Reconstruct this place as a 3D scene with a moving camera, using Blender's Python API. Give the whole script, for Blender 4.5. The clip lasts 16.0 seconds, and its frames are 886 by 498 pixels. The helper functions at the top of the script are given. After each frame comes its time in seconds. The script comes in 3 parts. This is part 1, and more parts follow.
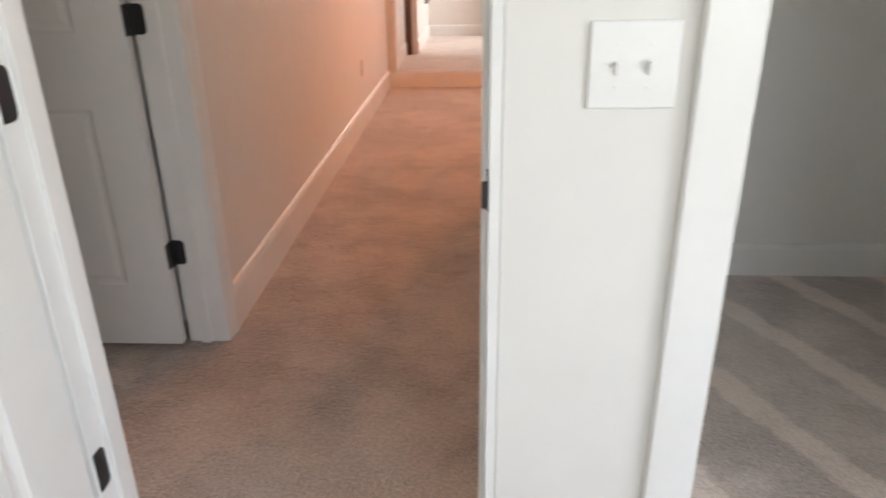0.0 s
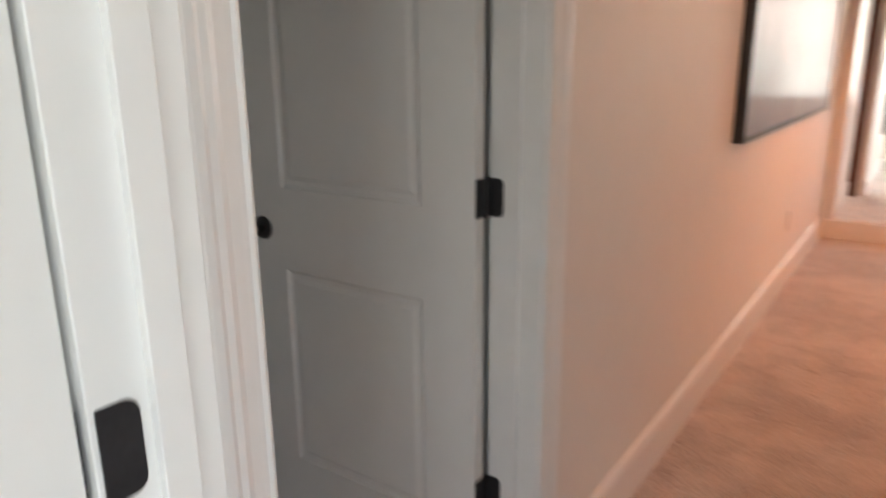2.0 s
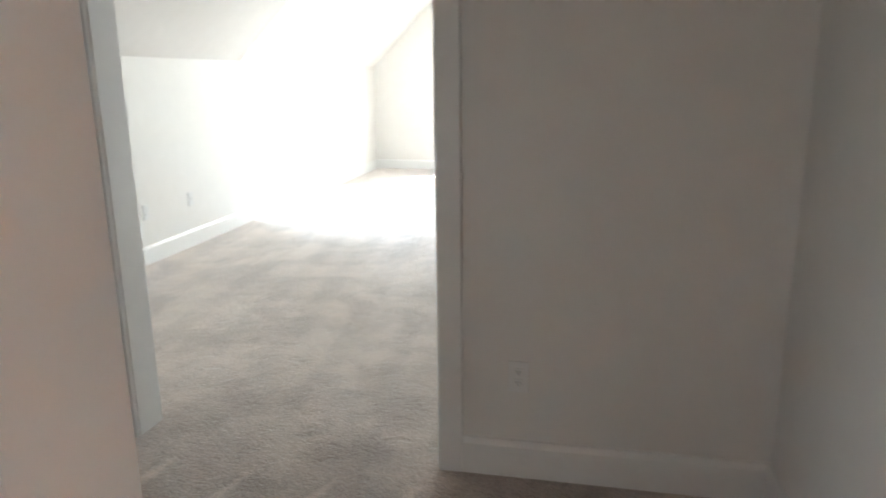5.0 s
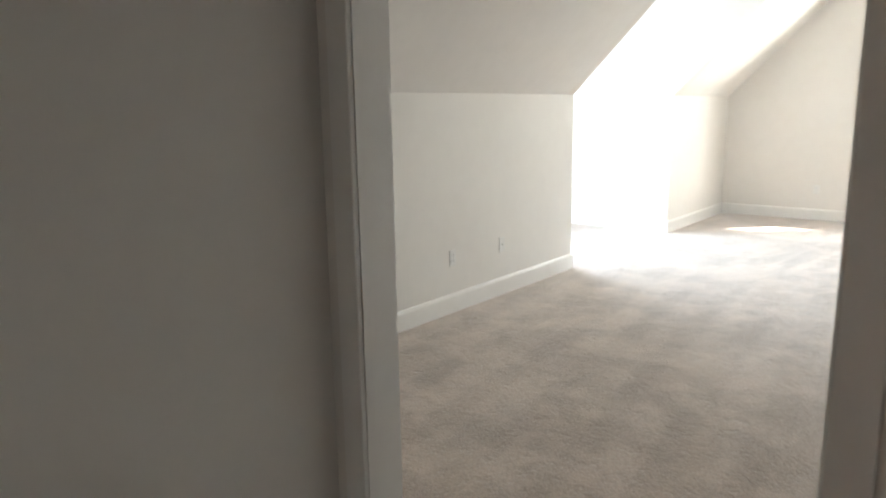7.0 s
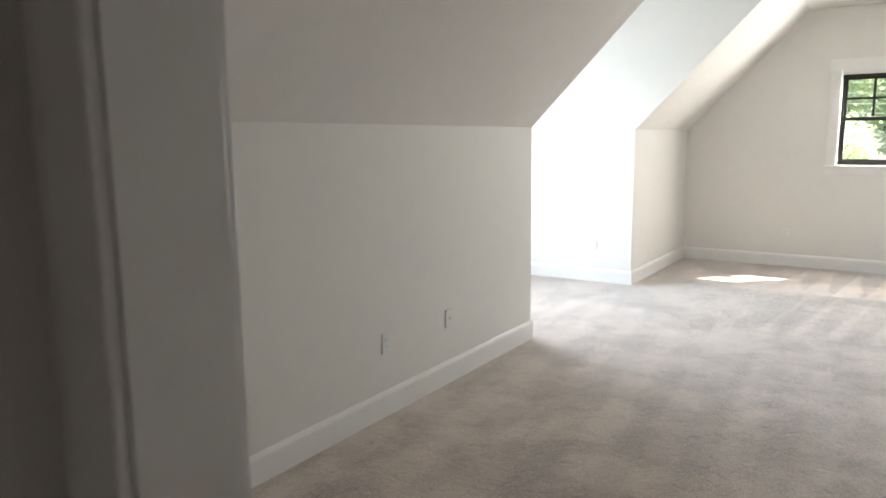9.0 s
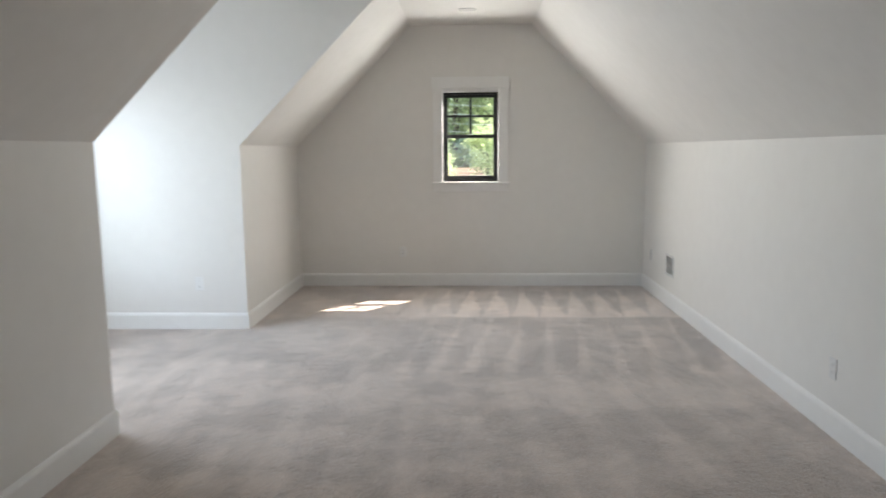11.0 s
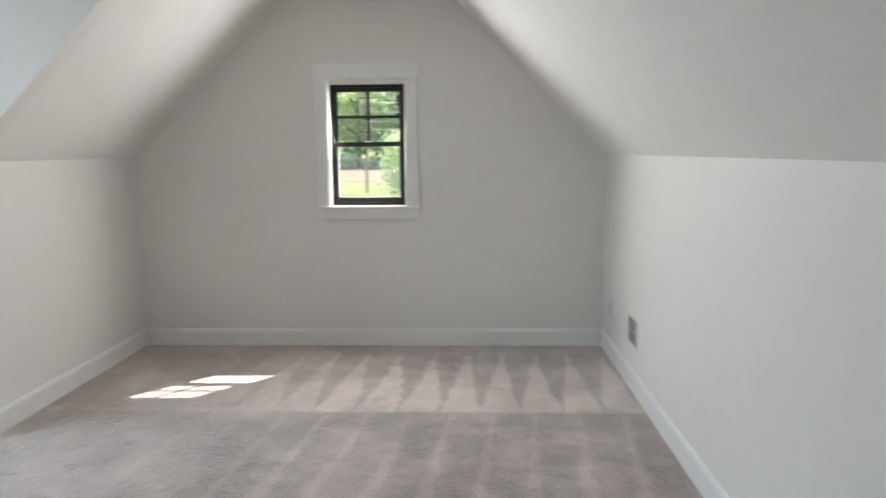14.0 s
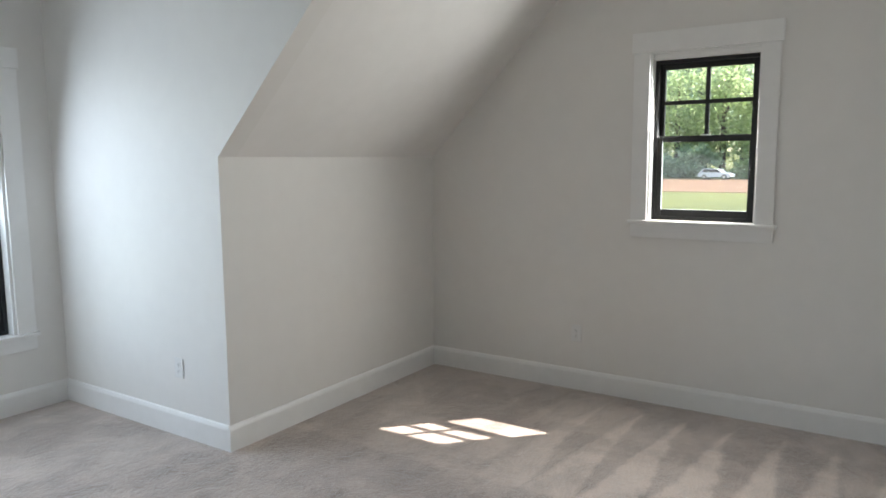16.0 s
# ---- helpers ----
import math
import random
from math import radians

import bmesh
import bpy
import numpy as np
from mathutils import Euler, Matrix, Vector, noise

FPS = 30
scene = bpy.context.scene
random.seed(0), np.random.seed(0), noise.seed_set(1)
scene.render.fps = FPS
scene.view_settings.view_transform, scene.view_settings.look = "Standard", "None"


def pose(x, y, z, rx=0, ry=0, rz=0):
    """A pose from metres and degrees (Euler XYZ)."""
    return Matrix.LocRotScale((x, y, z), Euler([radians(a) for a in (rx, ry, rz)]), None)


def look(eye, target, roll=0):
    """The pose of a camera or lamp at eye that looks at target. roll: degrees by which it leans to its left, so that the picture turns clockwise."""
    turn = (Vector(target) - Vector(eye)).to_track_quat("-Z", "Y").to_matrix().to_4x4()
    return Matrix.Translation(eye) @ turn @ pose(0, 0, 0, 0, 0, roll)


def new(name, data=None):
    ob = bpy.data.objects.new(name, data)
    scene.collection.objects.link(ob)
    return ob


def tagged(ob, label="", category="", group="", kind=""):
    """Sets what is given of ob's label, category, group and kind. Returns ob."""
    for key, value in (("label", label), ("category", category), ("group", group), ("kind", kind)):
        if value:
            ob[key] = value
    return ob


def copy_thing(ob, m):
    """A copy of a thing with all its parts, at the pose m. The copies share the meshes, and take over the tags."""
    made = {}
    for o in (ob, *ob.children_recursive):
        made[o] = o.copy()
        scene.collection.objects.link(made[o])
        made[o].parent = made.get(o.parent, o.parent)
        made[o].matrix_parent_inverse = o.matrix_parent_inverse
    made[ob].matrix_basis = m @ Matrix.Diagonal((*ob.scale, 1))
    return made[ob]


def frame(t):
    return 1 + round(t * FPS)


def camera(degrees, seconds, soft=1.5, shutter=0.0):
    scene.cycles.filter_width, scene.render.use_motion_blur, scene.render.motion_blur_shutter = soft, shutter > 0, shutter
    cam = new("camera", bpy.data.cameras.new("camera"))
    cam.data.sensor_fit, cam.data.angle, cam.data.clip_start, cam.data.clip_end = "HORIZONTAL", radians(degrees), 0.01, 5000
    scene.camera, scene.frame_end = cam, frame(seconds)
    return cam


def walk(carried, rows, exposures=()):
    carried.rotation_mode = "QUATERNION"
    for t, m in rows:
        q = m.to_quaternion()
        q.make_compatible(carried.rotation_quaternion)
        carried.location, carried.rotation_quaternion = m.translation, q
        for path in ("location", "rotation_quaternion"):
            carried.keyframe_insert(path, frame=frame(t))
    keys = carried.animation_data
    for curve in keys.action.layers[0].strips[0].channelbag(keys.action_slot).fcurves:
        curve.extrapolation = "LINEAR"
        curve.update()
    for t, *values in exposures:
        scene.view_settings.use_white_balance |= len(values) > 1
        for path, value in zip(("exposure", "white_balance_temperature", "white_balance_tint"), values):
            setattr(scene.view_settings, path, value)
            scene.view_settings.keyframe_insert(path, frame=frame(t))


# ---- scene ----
cam = camera(64.7, 16.0, 1.6, 0.5)
PATH = [
    (0, (3.434, 1.734, 1.28), (3.335, 3.567, 0.486), -0.8),
    (0.5, (3.391, 1.823, 1.302), (3.057, 3.628, 0.51), -0.9),
    (1, (3.328, 2.021, 1.343), (2.797, 3.81, 0.625), -0.8),
    (1.5, (3.268, 2.258, 1.367), (2.535, 4.013, 0.75), -0.6),
    (1.7, (3.25, 2.36, 1.376), (2.419, 4.079, 0.796), -0.6),
    (2, (3.217, 2.522, 1.388), (2.105, 4.102, 0.872), -0.6),
    (2.3, (3.122, 2.669, 1.418), (1.835, 4.106, 0.891), -0.7),
    (2.5, (3.048, 2.757, 1.432), (1.671, 4.098, 0.876), -0.8),
    (3, (2.928, 2.963, 1.436), (1.38, 4.112, 0.906), -0.3),
    (3.5, (2.832, 3.173, 1.440), (0.979, 3.722, 0.921), 0.2),
    (4, (2.626, 3.331, 1.412), (0.702, 3.519, 0.899), 0.2),
    (4.5, (2.445, 3.4, 1.4), (0.511, 3.242, 0.915), -0.6),
    (5, (2.267, 3.396, 1.399), (0.368, 2.987, 0.924), -0.7),
    (5.2, (2.177, 3.386, 1.39), (0.305, 2.861, 0.924), -0.9),
    (7.3, (1.266, 3.036, 1.485), (-0.215, 1.742, 1.121), -0.9),
    (7.5, (1.167, 2.982, 1.486), (-0.301, 1.666, 1.15), -1.0),
    (8, (0.92, 2.776, 1.482), (-0.537, 1.442, 1.172), -0.9),
    (8.5, (0.684, 2.515, 1.493), (-0.885, 1.314, 1.188), -0.9),
    (9, (0.401, 2.304, 1.499), (-1.245, 1.212, 1.191), -0.6),
    (9.5, (0.142, 2.1, 1.5), (-1.606, 1.177, 1.195), -0.7),
    (10, (-0.103, 1.946, 1.518), (-2.018, 1.44, 1.236), -0.5),
    (10.1, (-0.161, 1.933, 1.518), (-2.087, 1.475, 1.235), -0.5),
    (12.5, (-1.693, 2.133, 1.576), (-3.656, 2.411, 1.308), -0.3),
    (13, (-2.079, 2.298, 1.597), (-4.039, 2.585, 1.323), -0.2),
    (13.5, (-2.431, 2.517, 1.608), (-4.388, 2.822, 1.334), -0.1),
    (14, (-2.81, 2.758, 1.623), (-4.789, 2.685, 1.344), -0.5),
    (14.5, (-3.157, 2.875, 1.59), (-5.129, 2.666, 1.328), -0.6),
    (15, (-3.54, 2.981, 1.556), (-5.414, 2.328, 1.307), -0.7),
    (15.5, (-3.861, 2.971, 1.541), (-5.585, 1.989, 1.293), -0.5),
    (16, (-4.155, 2.954, 1.548), (-5.816, 1.867, 1.301), -0.4),
]
EXPOSURES = [(0.0, 2.3, 6850, 13), (1.0, 2.25, 6750, 12), (2.0, 2.4, 6700, 11), (2.5, 2.7, 7400, 12), (3.0, 3.4, 6200, 9), (3.5, 4.35, 5900, 9), (4.0, 4.6, 5750, 10),
             (4.5, 4.55, 6200, 11), (5.2, 4.08, 6500, 11), (7.4, 3.4, 7100, 15), (9.0, 2.85, 7000, 16), (10.2, 2.1, 6900, 17), (12.4, 2.0, 6850, 17),
             (14.5, 2.05, 6600, 16), (16.0, 1.72, 6600, 15)]
walk(cam, [(t, look(eye, target, roll)) for t, eye, target, roll in PATH], EXPOSURES)

# ---- world and large lights ----
SUN_DIR = Vector((0.675, -0.612, -1.0)).normalized()      # the way the sunlight travels
world = bpy.data.worlds.new("world")
scene.world = world
world.use_nodes = True
wn, wl = world.node_tree.nodes, world.node_tree.links
sky = wn.new("ShaderNodeTexSky")
sky.sky_type, sky.sun_disc = "NISHITA", False
sky.sun_elevation = math.asin(-SUN_DIR.z)
sky.sun_rotation = math.atan2(-SUN_DIR.x, -SUN_DIR.y)
wl.new(sky.outputs[0], wn["Background"].inputs[0])
wn["Background"].inputs[1].default_value = 0.15

sun = new("sun", bpy.data.lights.new("sun", "SUN"))
sun.data.energy, sun.data.angle, sun.data.color = 5.0, radians(0.6), (1.0, 0.95, 0.86)
sun.matrix_world = look((0, 0, 20), Vector((0, 0, 20)) + SUN_DIR)


def area(name, eye, target, w, h, watts, color=(1, 1, 1), spread=180):
    lamp = new(name, bpy.data.lights.new(name, "AREA"))
    lamp.data.shape, lamp.data.size, lamp.data.size_y = "RECTANGLE", w, h
    lamp.data.energy, lamp.data.color = watts, color
    lamp.data.spread = radians(spread)
    lamp.matrix_world = look(eye, target)
    return lamp


def bulb(name, place, watts, color, radius=0.05):
    lamp = new(name, bpy.data.lights.new(name, "SPOT"))
    lamp.data.energy, lamp.data.color, lamp.data.shadow_soft_size = watts, color, radius
    lamp.data.spot_size, lamp.data.spot_blend = radians(150), 0.6
    lamp.matrix_world = look(place, Vector(place) + Vector((0, 0.001, -1)))
    return lamp


area("dormer_daylight", (-5.41, -1.66, 1.32), (-5.42, 1.2, 0.45), 1.6, 1.5, 13.5, (0.70, 0.86, 1.0), 176)
area("gable_daylight", (-8.60, 1.93, 1.70), (-6, 1.80, 1.2), 0.56, 0.95, 8.5, (0.94, 1.0, 0.97), 160)
# the bedroom is lit through two added openings, both out of view
area("bedroom_south_added_light", (5.15, -1.63, 1.5), (3.3, 2.2, 1.1), 1.4, 1.3, 6.5, (0.90, 0.96, 1.0))
area("bedroom_east_added_light", (5.93, 1.2, 1.5), (3.0, 2.0, 1.1), 1.4, 1.3, 8, (0.90, 0.96, 1.0))
area("landing_daylight", (3.68, 11.83, 1.5), (3.68, 8, 0.6), 1.2, 1.15, 2.7, (1.0, 0.90, 0.82), 150)
# fill through an added, unseen opening, to brighten the landing's end wall
area("landing_side_fill", (6.93, 10.4, 1.8), (3.4, 11.75, 1.2), 1.4, 1.3, 9, (1.0, 0.95, 0.90), 80)
bulb("hall_bulb_near", (3.1, 4.8, 2.5), 4.6, (1.0, 0.50, 0.27))
bulb("hall_bulb_far", (4.2, 7.3, 2.5), 27, (1.0, 0.33, 0.11))


# ---- materials ----
def material(name, color, rough=0.6, metal=0.0):
    m = bpy.data.materials.new(name)
    m.use_nodes = True
    b = m.node_tree.nodes["Principled BSDF"]
    b.inputs["Base Color"].default_value = (*color, 1)
    b.inputs["Roughness"].default_value = rough
    b.inputs["Metallic"].default_value = metal
    return m


def textured(name, c0, c1, rough, scales=(3, 60), bump=0.1, bump_scale=200, distance=0.002, metal=0.0):
    """Two scales of tone between c0 and c1, and fine relief."""
    m = material(name, c0, rough, metal)
    n, l = m.node_tree.nodes, m.node_tree.links
    b = n["Principled BSDF"]
    pos = n.new("ShaderNodeNewGeometry").outputs["Position"]
    tones = []
    for s in scales:
        t = n.new("ShaderNodeTexNoise")
        t.inputs["Scale"].default_value, t.inputs["Detail"].default_value = s, 3
        l.new(pos, t.inputs["Vector"])
        tones.append(t.outputs["Fac"])
    mean = n.new("ShaderNodeMath")
    mean.operation = "ADD"
    l.new(tones[0], mean.inputs[0]), l.new(tones[1], mean.inputs[1])
    spread = n.new("ShaderNodeMapRange")
    spread.inputs["From Min"].default_value, spread.inputs["From Max"].default_value = 0.65, 1.35
    l.new(mean.outputs[0], spread.inputs["Value"])
    mix = n.new("ShaderNodeMix")
    mix.data_type = "RGBA"
    mix.inputs["A"].default_value, mix.inputs["B"].default_value = (*c0, 1), (*c1, 1)
    l.new(spread.outputs["Result"], mix.inputs["Factor"])
    l.new(mix.outputs["Result"], b.inputs["Base Color"])
    grain = n.new("ShaderNodeTexNoise")
    grain.inputs["Scale"].default_value, grain.inputs["Detail"].default_value = bump_scale, 2
    l.new(pos, grain.inputs["Vector"])
    bp = n.new("ShaderNodeBump")
    bp.inputs["Strength"].default_value, bp.inputs["Distance"].default_value = bump, distance
    l.new(grain.outputs["Fac"], bp.inputs["Height"])
    l.new(bp.outputs["Normal"], b.inputs["Normal"])
    return m


def carpet_material():
    """Cut-pile carpet: tufts, blotches where the pile leans, straight vacuum tracks, and floor light put into the
    colour.
    """
    m = material("carpet", (0.3, 0.24, 0.2), 0.95)
    n, l = m.node_tree.nodes, m.node_tree.links
    b = n["Principled BSDF"]
    pos = n.new("ShaderNodeNewGeometry").outputs["Position"]

    def noise_tex(scale, detail=2, rough=0.5, vec=pos):
        t = n.new("ShaderNodeTexNoise")
        t.inputs["Scale"].default_value, t.inputs["Detail"].default_value = scale, detail
        t.inputs["Roughness"].default_value = rough
        l.new(vec, t.inputs["Vector"])
        return t.outputs["Fac"]

    def math_node(op, a, c=None):
        t = n.new("ShaderNodeMath")
        t.operation = op
        for i, v in enumerate((a, c)):
            if isinstance(v, (int, float)):
                t.inputs[i].default_value = v
            elif v is not None:
                l.new(v, t.inputs[i])
        return t.outputs[0]

    def ramp(v, lo, hi, out_lo=0.0, out_hi=1.0, smooth=True):
        t = n.new("ShaderNodeMapRange")
        t.interpolation_type = "SMOOTHSTEP" if smooth else "LINEAR"
        for key, val in (("From Min", lo), ("From Max", hi), ("To Min", out_lo), ("To Max", out_hi)):
            t.inputs[key].default_value = val
        l.new(v, t.inputs["Value"])
        return t.outputs["Result"]

    sep = n.new("ShaderNodeSeparateXYZ")
    l.new(pos, sep.inputs[0])
    x, y = sep.outputs["X"], sep.outputs["Y"]
    # strokes of the vacuum cleaner: wedges narrow at the gable wall and wide towards the room, then a second, slimmer row
    wob = math_node("MULTIPLY", math_node("SUBTRACT", noise_tex(0.9, 2), 0.5), 0.16)
    yy = math_node("ADD", y, wob)
    edge = math_node("MULTIPLY", math_node("SUBTRACT", noise_tex(7, 4, 0.65), 0.5), 0.09)

    def wedges(period, x0, x1, w0, w1, slant):
        across = math_node("PINGPONG", math_node("ADD", yy, math_node("MULTIPLY", x, slant)), period)
        wide = ramp(x, x0, x1, w0, w1, smooth=False)
        mark = ramp(math_node("ADD", math_node("SUBTRACT", wide, across), edge), -0.02, 0.02)
        span = math_node("MULTIPLY", ramp(x, x0 - 0.05, x0 + 0.05), ramp(x, x1, x1 + 0.06, 1, 0))
        return math_node("MULTIPLY", mark, span)

    tracks = math_node("MULTIPLY", math_node("ADD", wedges(0.13, -8.30, -7.03, 0.0, 0.125, 0.05), math_node("MULTIPLY", wedges(0.13, -6.97, -5.4, 0.012, 0.050, 0.12), 0.5)),
                       ramp(y, 0.9, 1.9, 0.25, 1.0))
    sweepy = wedges(0.17, -5.6, -0.6, 0.06, 0.11, -0.1)
    lean_and_light = math_node("ADD", tracks, math_node("MULTIPLY", sweepy, 0.24))
    lean_and_light = math_node("ADD", lean_and_light, math_node("MULTIPLY", wedges(0.16, 0.15, 2.3, 0.015, 0.045, 0.25), 0.8))
    slant = math_node("PINGPONG", math_node("ADD", math_node("MULTIPLY", x, 0.9), math_node("MULTIPLY", y, 0.42)), 0.19)
    streak = math_node("MULTIPLY", ramp(math_node("ADD", slant, edge), 0.03, 0.06, 1, 0), ramp(x, 3.81, 3.83))
    lean_and_light = math_node("ADD", lean_and_light, streak)
    # the room's uneven light put into the colour: darker by the gable, lighter east
    floor_light = ramp(math_node("ADD", x, math_node("MULTIPLY", edge, 4.0)), -5.9, -4.9, -0.22, 0.32)
    lean_and_light = math_node("ADD", lean_and_light, floor_light)
    blot = ramp(noise_tex(1.7, 5, 0.62), 0.42, 0.58)
    lean_and_light = math_node("ADD", math_node("MULTIPLY", lean_and_light, 0.66), math_node("MULTIPLY", blot, 0.40))
    scuff = ramp(noise_tex(5.5, 6, 0.7), 0.40, 0.62)
    lean_and_light = math_node("ADD", math_node("MULTIPLY", lean_and_light, 0.95), math_node("MULTIPLY", scuff, 0.22))
    tuft = noise_tex(95, 3, 0.6)
    speck = noise_tex(170, 2, 0.6)
    fleck = math_node("ADD", math_node("MULTIPLY", ramp(tuft, 0.36, 0.64), 0.6), math_node("MULTIPLY", ramp(speck, 0.36, 0.64), 0.4))
    base = n.new("ShaderNodeMix")
    base.data_type = "RGBA"
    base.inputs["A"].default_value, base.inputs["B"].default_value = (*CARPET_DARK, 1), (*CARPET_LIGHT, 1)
    l.new(math_node("ADD", math_node("MULTIPLY", lean_and_light, 0.62), math_node("MULTIPLY", fleck, 0.45)), base.inputs["Factor"])
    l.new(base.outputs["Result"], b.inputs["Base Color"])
    b.inputs["Sheen Weight"].default_value = 0.85
    b.inputs["Sheen Roughness"].default_value = 0.45
    height = math_node("ADD", math_node("MULTIPLY", tuft, 0.7), math_node("MULTIPLY", noise_tex(34, 4, 0.68), 1.0))
    height = math_node("ADD", height, math_node("MULTIPLY", ramp(noise_tex(11, 4, 0.62), 0.33, 0.47), 0.35))
    bp = n.new("ShaderNodeBump")
    bp.inputs["Strength"].default_value, bp.inputs["Distance"].default_value = 0.65, 0.013
    l.new(height, bp.inputs["Height"])
    l.new(bp.outputs["Normal"], b.inputs["Normal"])
    return m


CARPET_DARK, CARPET_LIGHT = (0.160, 0.113, 0.089), (0.79, 0.65, 0.56)
PAINT = textured("wall_paint", (0.755, 0.737, 0.708), (0.785, 0.768, 0.738), 0.62, (1.2, 9), 0.06, 260, 0.001)
CEIL = textured("ceiling_paint", (0.78, 0.765, 0.74), (0.82, 0.805, 0.78), 0.75, (1.2, 9), 0.06, 260, 0.001)
TRIM = textured("trim_enamel", (0.80, 0.795, 0.78), (0.84, 0.835, 0.82), 0.32, (2, 14), 0.03, 40, 0.001)
DOORPAINT = textured("door_enamel", (0.80, 0.79, 0.77), (0.83, 0.82, 0.80), 0.30, (2, 14), 0.03, 60, 0.001)
PLASTIC = textured("white_plastic", (0.80, 0.80, 0.79), (0.83, 0.83, 0.82), 0.25, (5, 40), 0.0, 100)
SLOT = material("dark_slot", (0.03, 0.03, 0.03), 0.6)
BLACK = textured("black_metal", (0.012, 0.012, 0.014), (0.022, 0.022, 0.025), 0.42, (20, 120), 0.05, 300, 0.001, 0.0)
SASH = textured("black_sash", (0.009, 0.010, 0.011), (0.016, 0.018, 0.019), 0.5, (8, 60), 0.04, 200, 0.001)
STEEL = textured("satin_steel", (0.5, 0.49, 0.47), (0.62, 0.61, 0.59), 0.3, (20, 100), 0.03, 300, 0.001, 1.0)
CARPET = carpet_material()
WOOD = textured("dark_wood", (0.07, 0.03, 0.02), (0.14, 0.06, 0.04), 0.4, (4, 40), 0.1, 80, 0.001)
FABRIC = textured("woven_fabric", (0.55, 0.5, 0.46), (0.74, 0.70, 0.66), 0.9, (14, 90), 0.3, 300, 0.002)
GRASS = textured("lawn", (0.065, 0.082, 0.013), (0.135, 0.135, 0.026), 0.95, (0.25, 6), 0.6, 30, 0.05)
BARK = textured("bark", (0.06, 0.045, 0.035), (0.14, 0.11, 0.085), 0.95, (6, 40), 0.8, 40, 0.02)
CLAY = textured("red_clay", (0.13, 0.06, 0.035), (0.20, 0.11, 0.06), 0.95, (0.4, 5), 0.5, 20, 0.05)
WIRE = material("aluminium_wire", (0.8, 0.8, 0.8), 0.5, 0.0)
ROOFING = textured("roof_shingle", (0.05, 0.05, 0.05), (0.10, 0.095, 0.09), 0.9, (3, 40), 0.4, 60, 0.01)
CARPAINT = textured("white_car_paint", (0.75, 0.76, 0.77), (0.80, 0.81, 0.82), 0.2, (3, 20), 0.0, 50)
TYRE = material("tyre_rubber", (0.02, 0.02, 0.02), 0.8)

GLASS = bpy.data.materials.new("window_glass")
GLASS.use_nodes = True
gn, gl = GLASS.node_tree.nodes, GLASS.node_tree.links
gn.remove(gn["Principled BSDF"])
clear, shine, both, fres = (gn.new("ShaderNodeBsdfTransparent"), gn.new("ShaderNodeBsdfGlossy"),
                            gn.new("ShaderNodeMixShader"), gn.new("ShaderNodeFresnel"))
clear.inputs[0].default_value = (0.93, 0.97, 0.95, 1)
shine.inputs["Roughness"].default_value = 0.01
fres.inputs["IOR"].default_value = 1.35
gl.new(fres.outputs[0], both.inputs[0]), gl.new(clear.outputs[0], both.inputs[1]), gl.new(shine.outputs[0], both.inputs[2])
veil, veil_mix = gn.new("ShaderNodeBsdfTranslucent"), gn.new("ShaderNodeMixShader")     # a faint pale veil puts hazy glare into the panes
veil.inputs[0].default_value, veil_mix.inputs[0].default_value = (0.8, 0.86, 0.88, 1), 0.004
gl.new(both.outputs[0], veil_mix.inputs[1]), gl.new(veil.outputs[0], veil_mix.inputs[2])
gl.new(veil_mix.outputs[0], gn["Material Output"].inputs[0])


def leaf_material(name, c0, c1):
    m = material(name, c0, 0.55)
    n, l = m.node_tree.nodes, m.node_tree.links
    b = n["Principled BSDF"]
    isl = n.new("ShaderNodeNewGeometry").outputs["Random Per Island"]
    mix = n.new("ShaderNodeMix")
    mix.data_type = "RGBA"
    mix.inputs["A"].default_value, mix.inputs["B"].default_value = (*c0, 1), (*c1, 1)
    l.new(isl, mix.inputs["Factor"]), l.new(mix.outputs["Result"], b.inputs["Base Color"])
    thin = n.new("ShaderNodeBsdfTranslucent")
    l.new(mix.outputs["Result"], thin.inputs["Color"])
    add = n.new("ShaderNodeMixShader")
    add.inputs[0].default_value = 0.72
    l.new(b.outputs[0], add.inputs[1]), l.new(thin.outputs[0], add.inputs[2])
    l.new(add.outputs[0], n["Material Output"].inputs[0])
    return m


LEAF = leaf_material("leaves", (0.33, 0.43, 0.31), (0.60, 0.70, 0.50))
LEAF_YELLOW = leaf_material("light_leaves", (0.33, 0.43, 0.21), (0.64, 0.71, 0.42))


# ---- mesh helpers ----
def box(bm, x0, x1, y0, y1, z0, z1, bevel=0.0):
    m = Matrix.LocRotScale(((x0 + x1) / 2, (y0 + y1) / 2, (z0 + z1) / 2), None, (abs(x1 - x0), abs(y1 - y0), abs(z1 - z0)))
    made = bmesh.ops.create_cube(bm, size=1.0, matrix=m)
    if bevel:
        edges = list({e for v in made["verts"] for e in v.link_edges})
        bmesh.ops.bevel(bm, geom=edges, offset=bevel, segments=2, profile=0.5, affect="EDGES")
    return bm


def cube(x0, x1, y0, y1, z0, z1, bevel=0.0):
    return box(bmesh.new(), x0, x1, y0, y1, z0, z1, bevel)


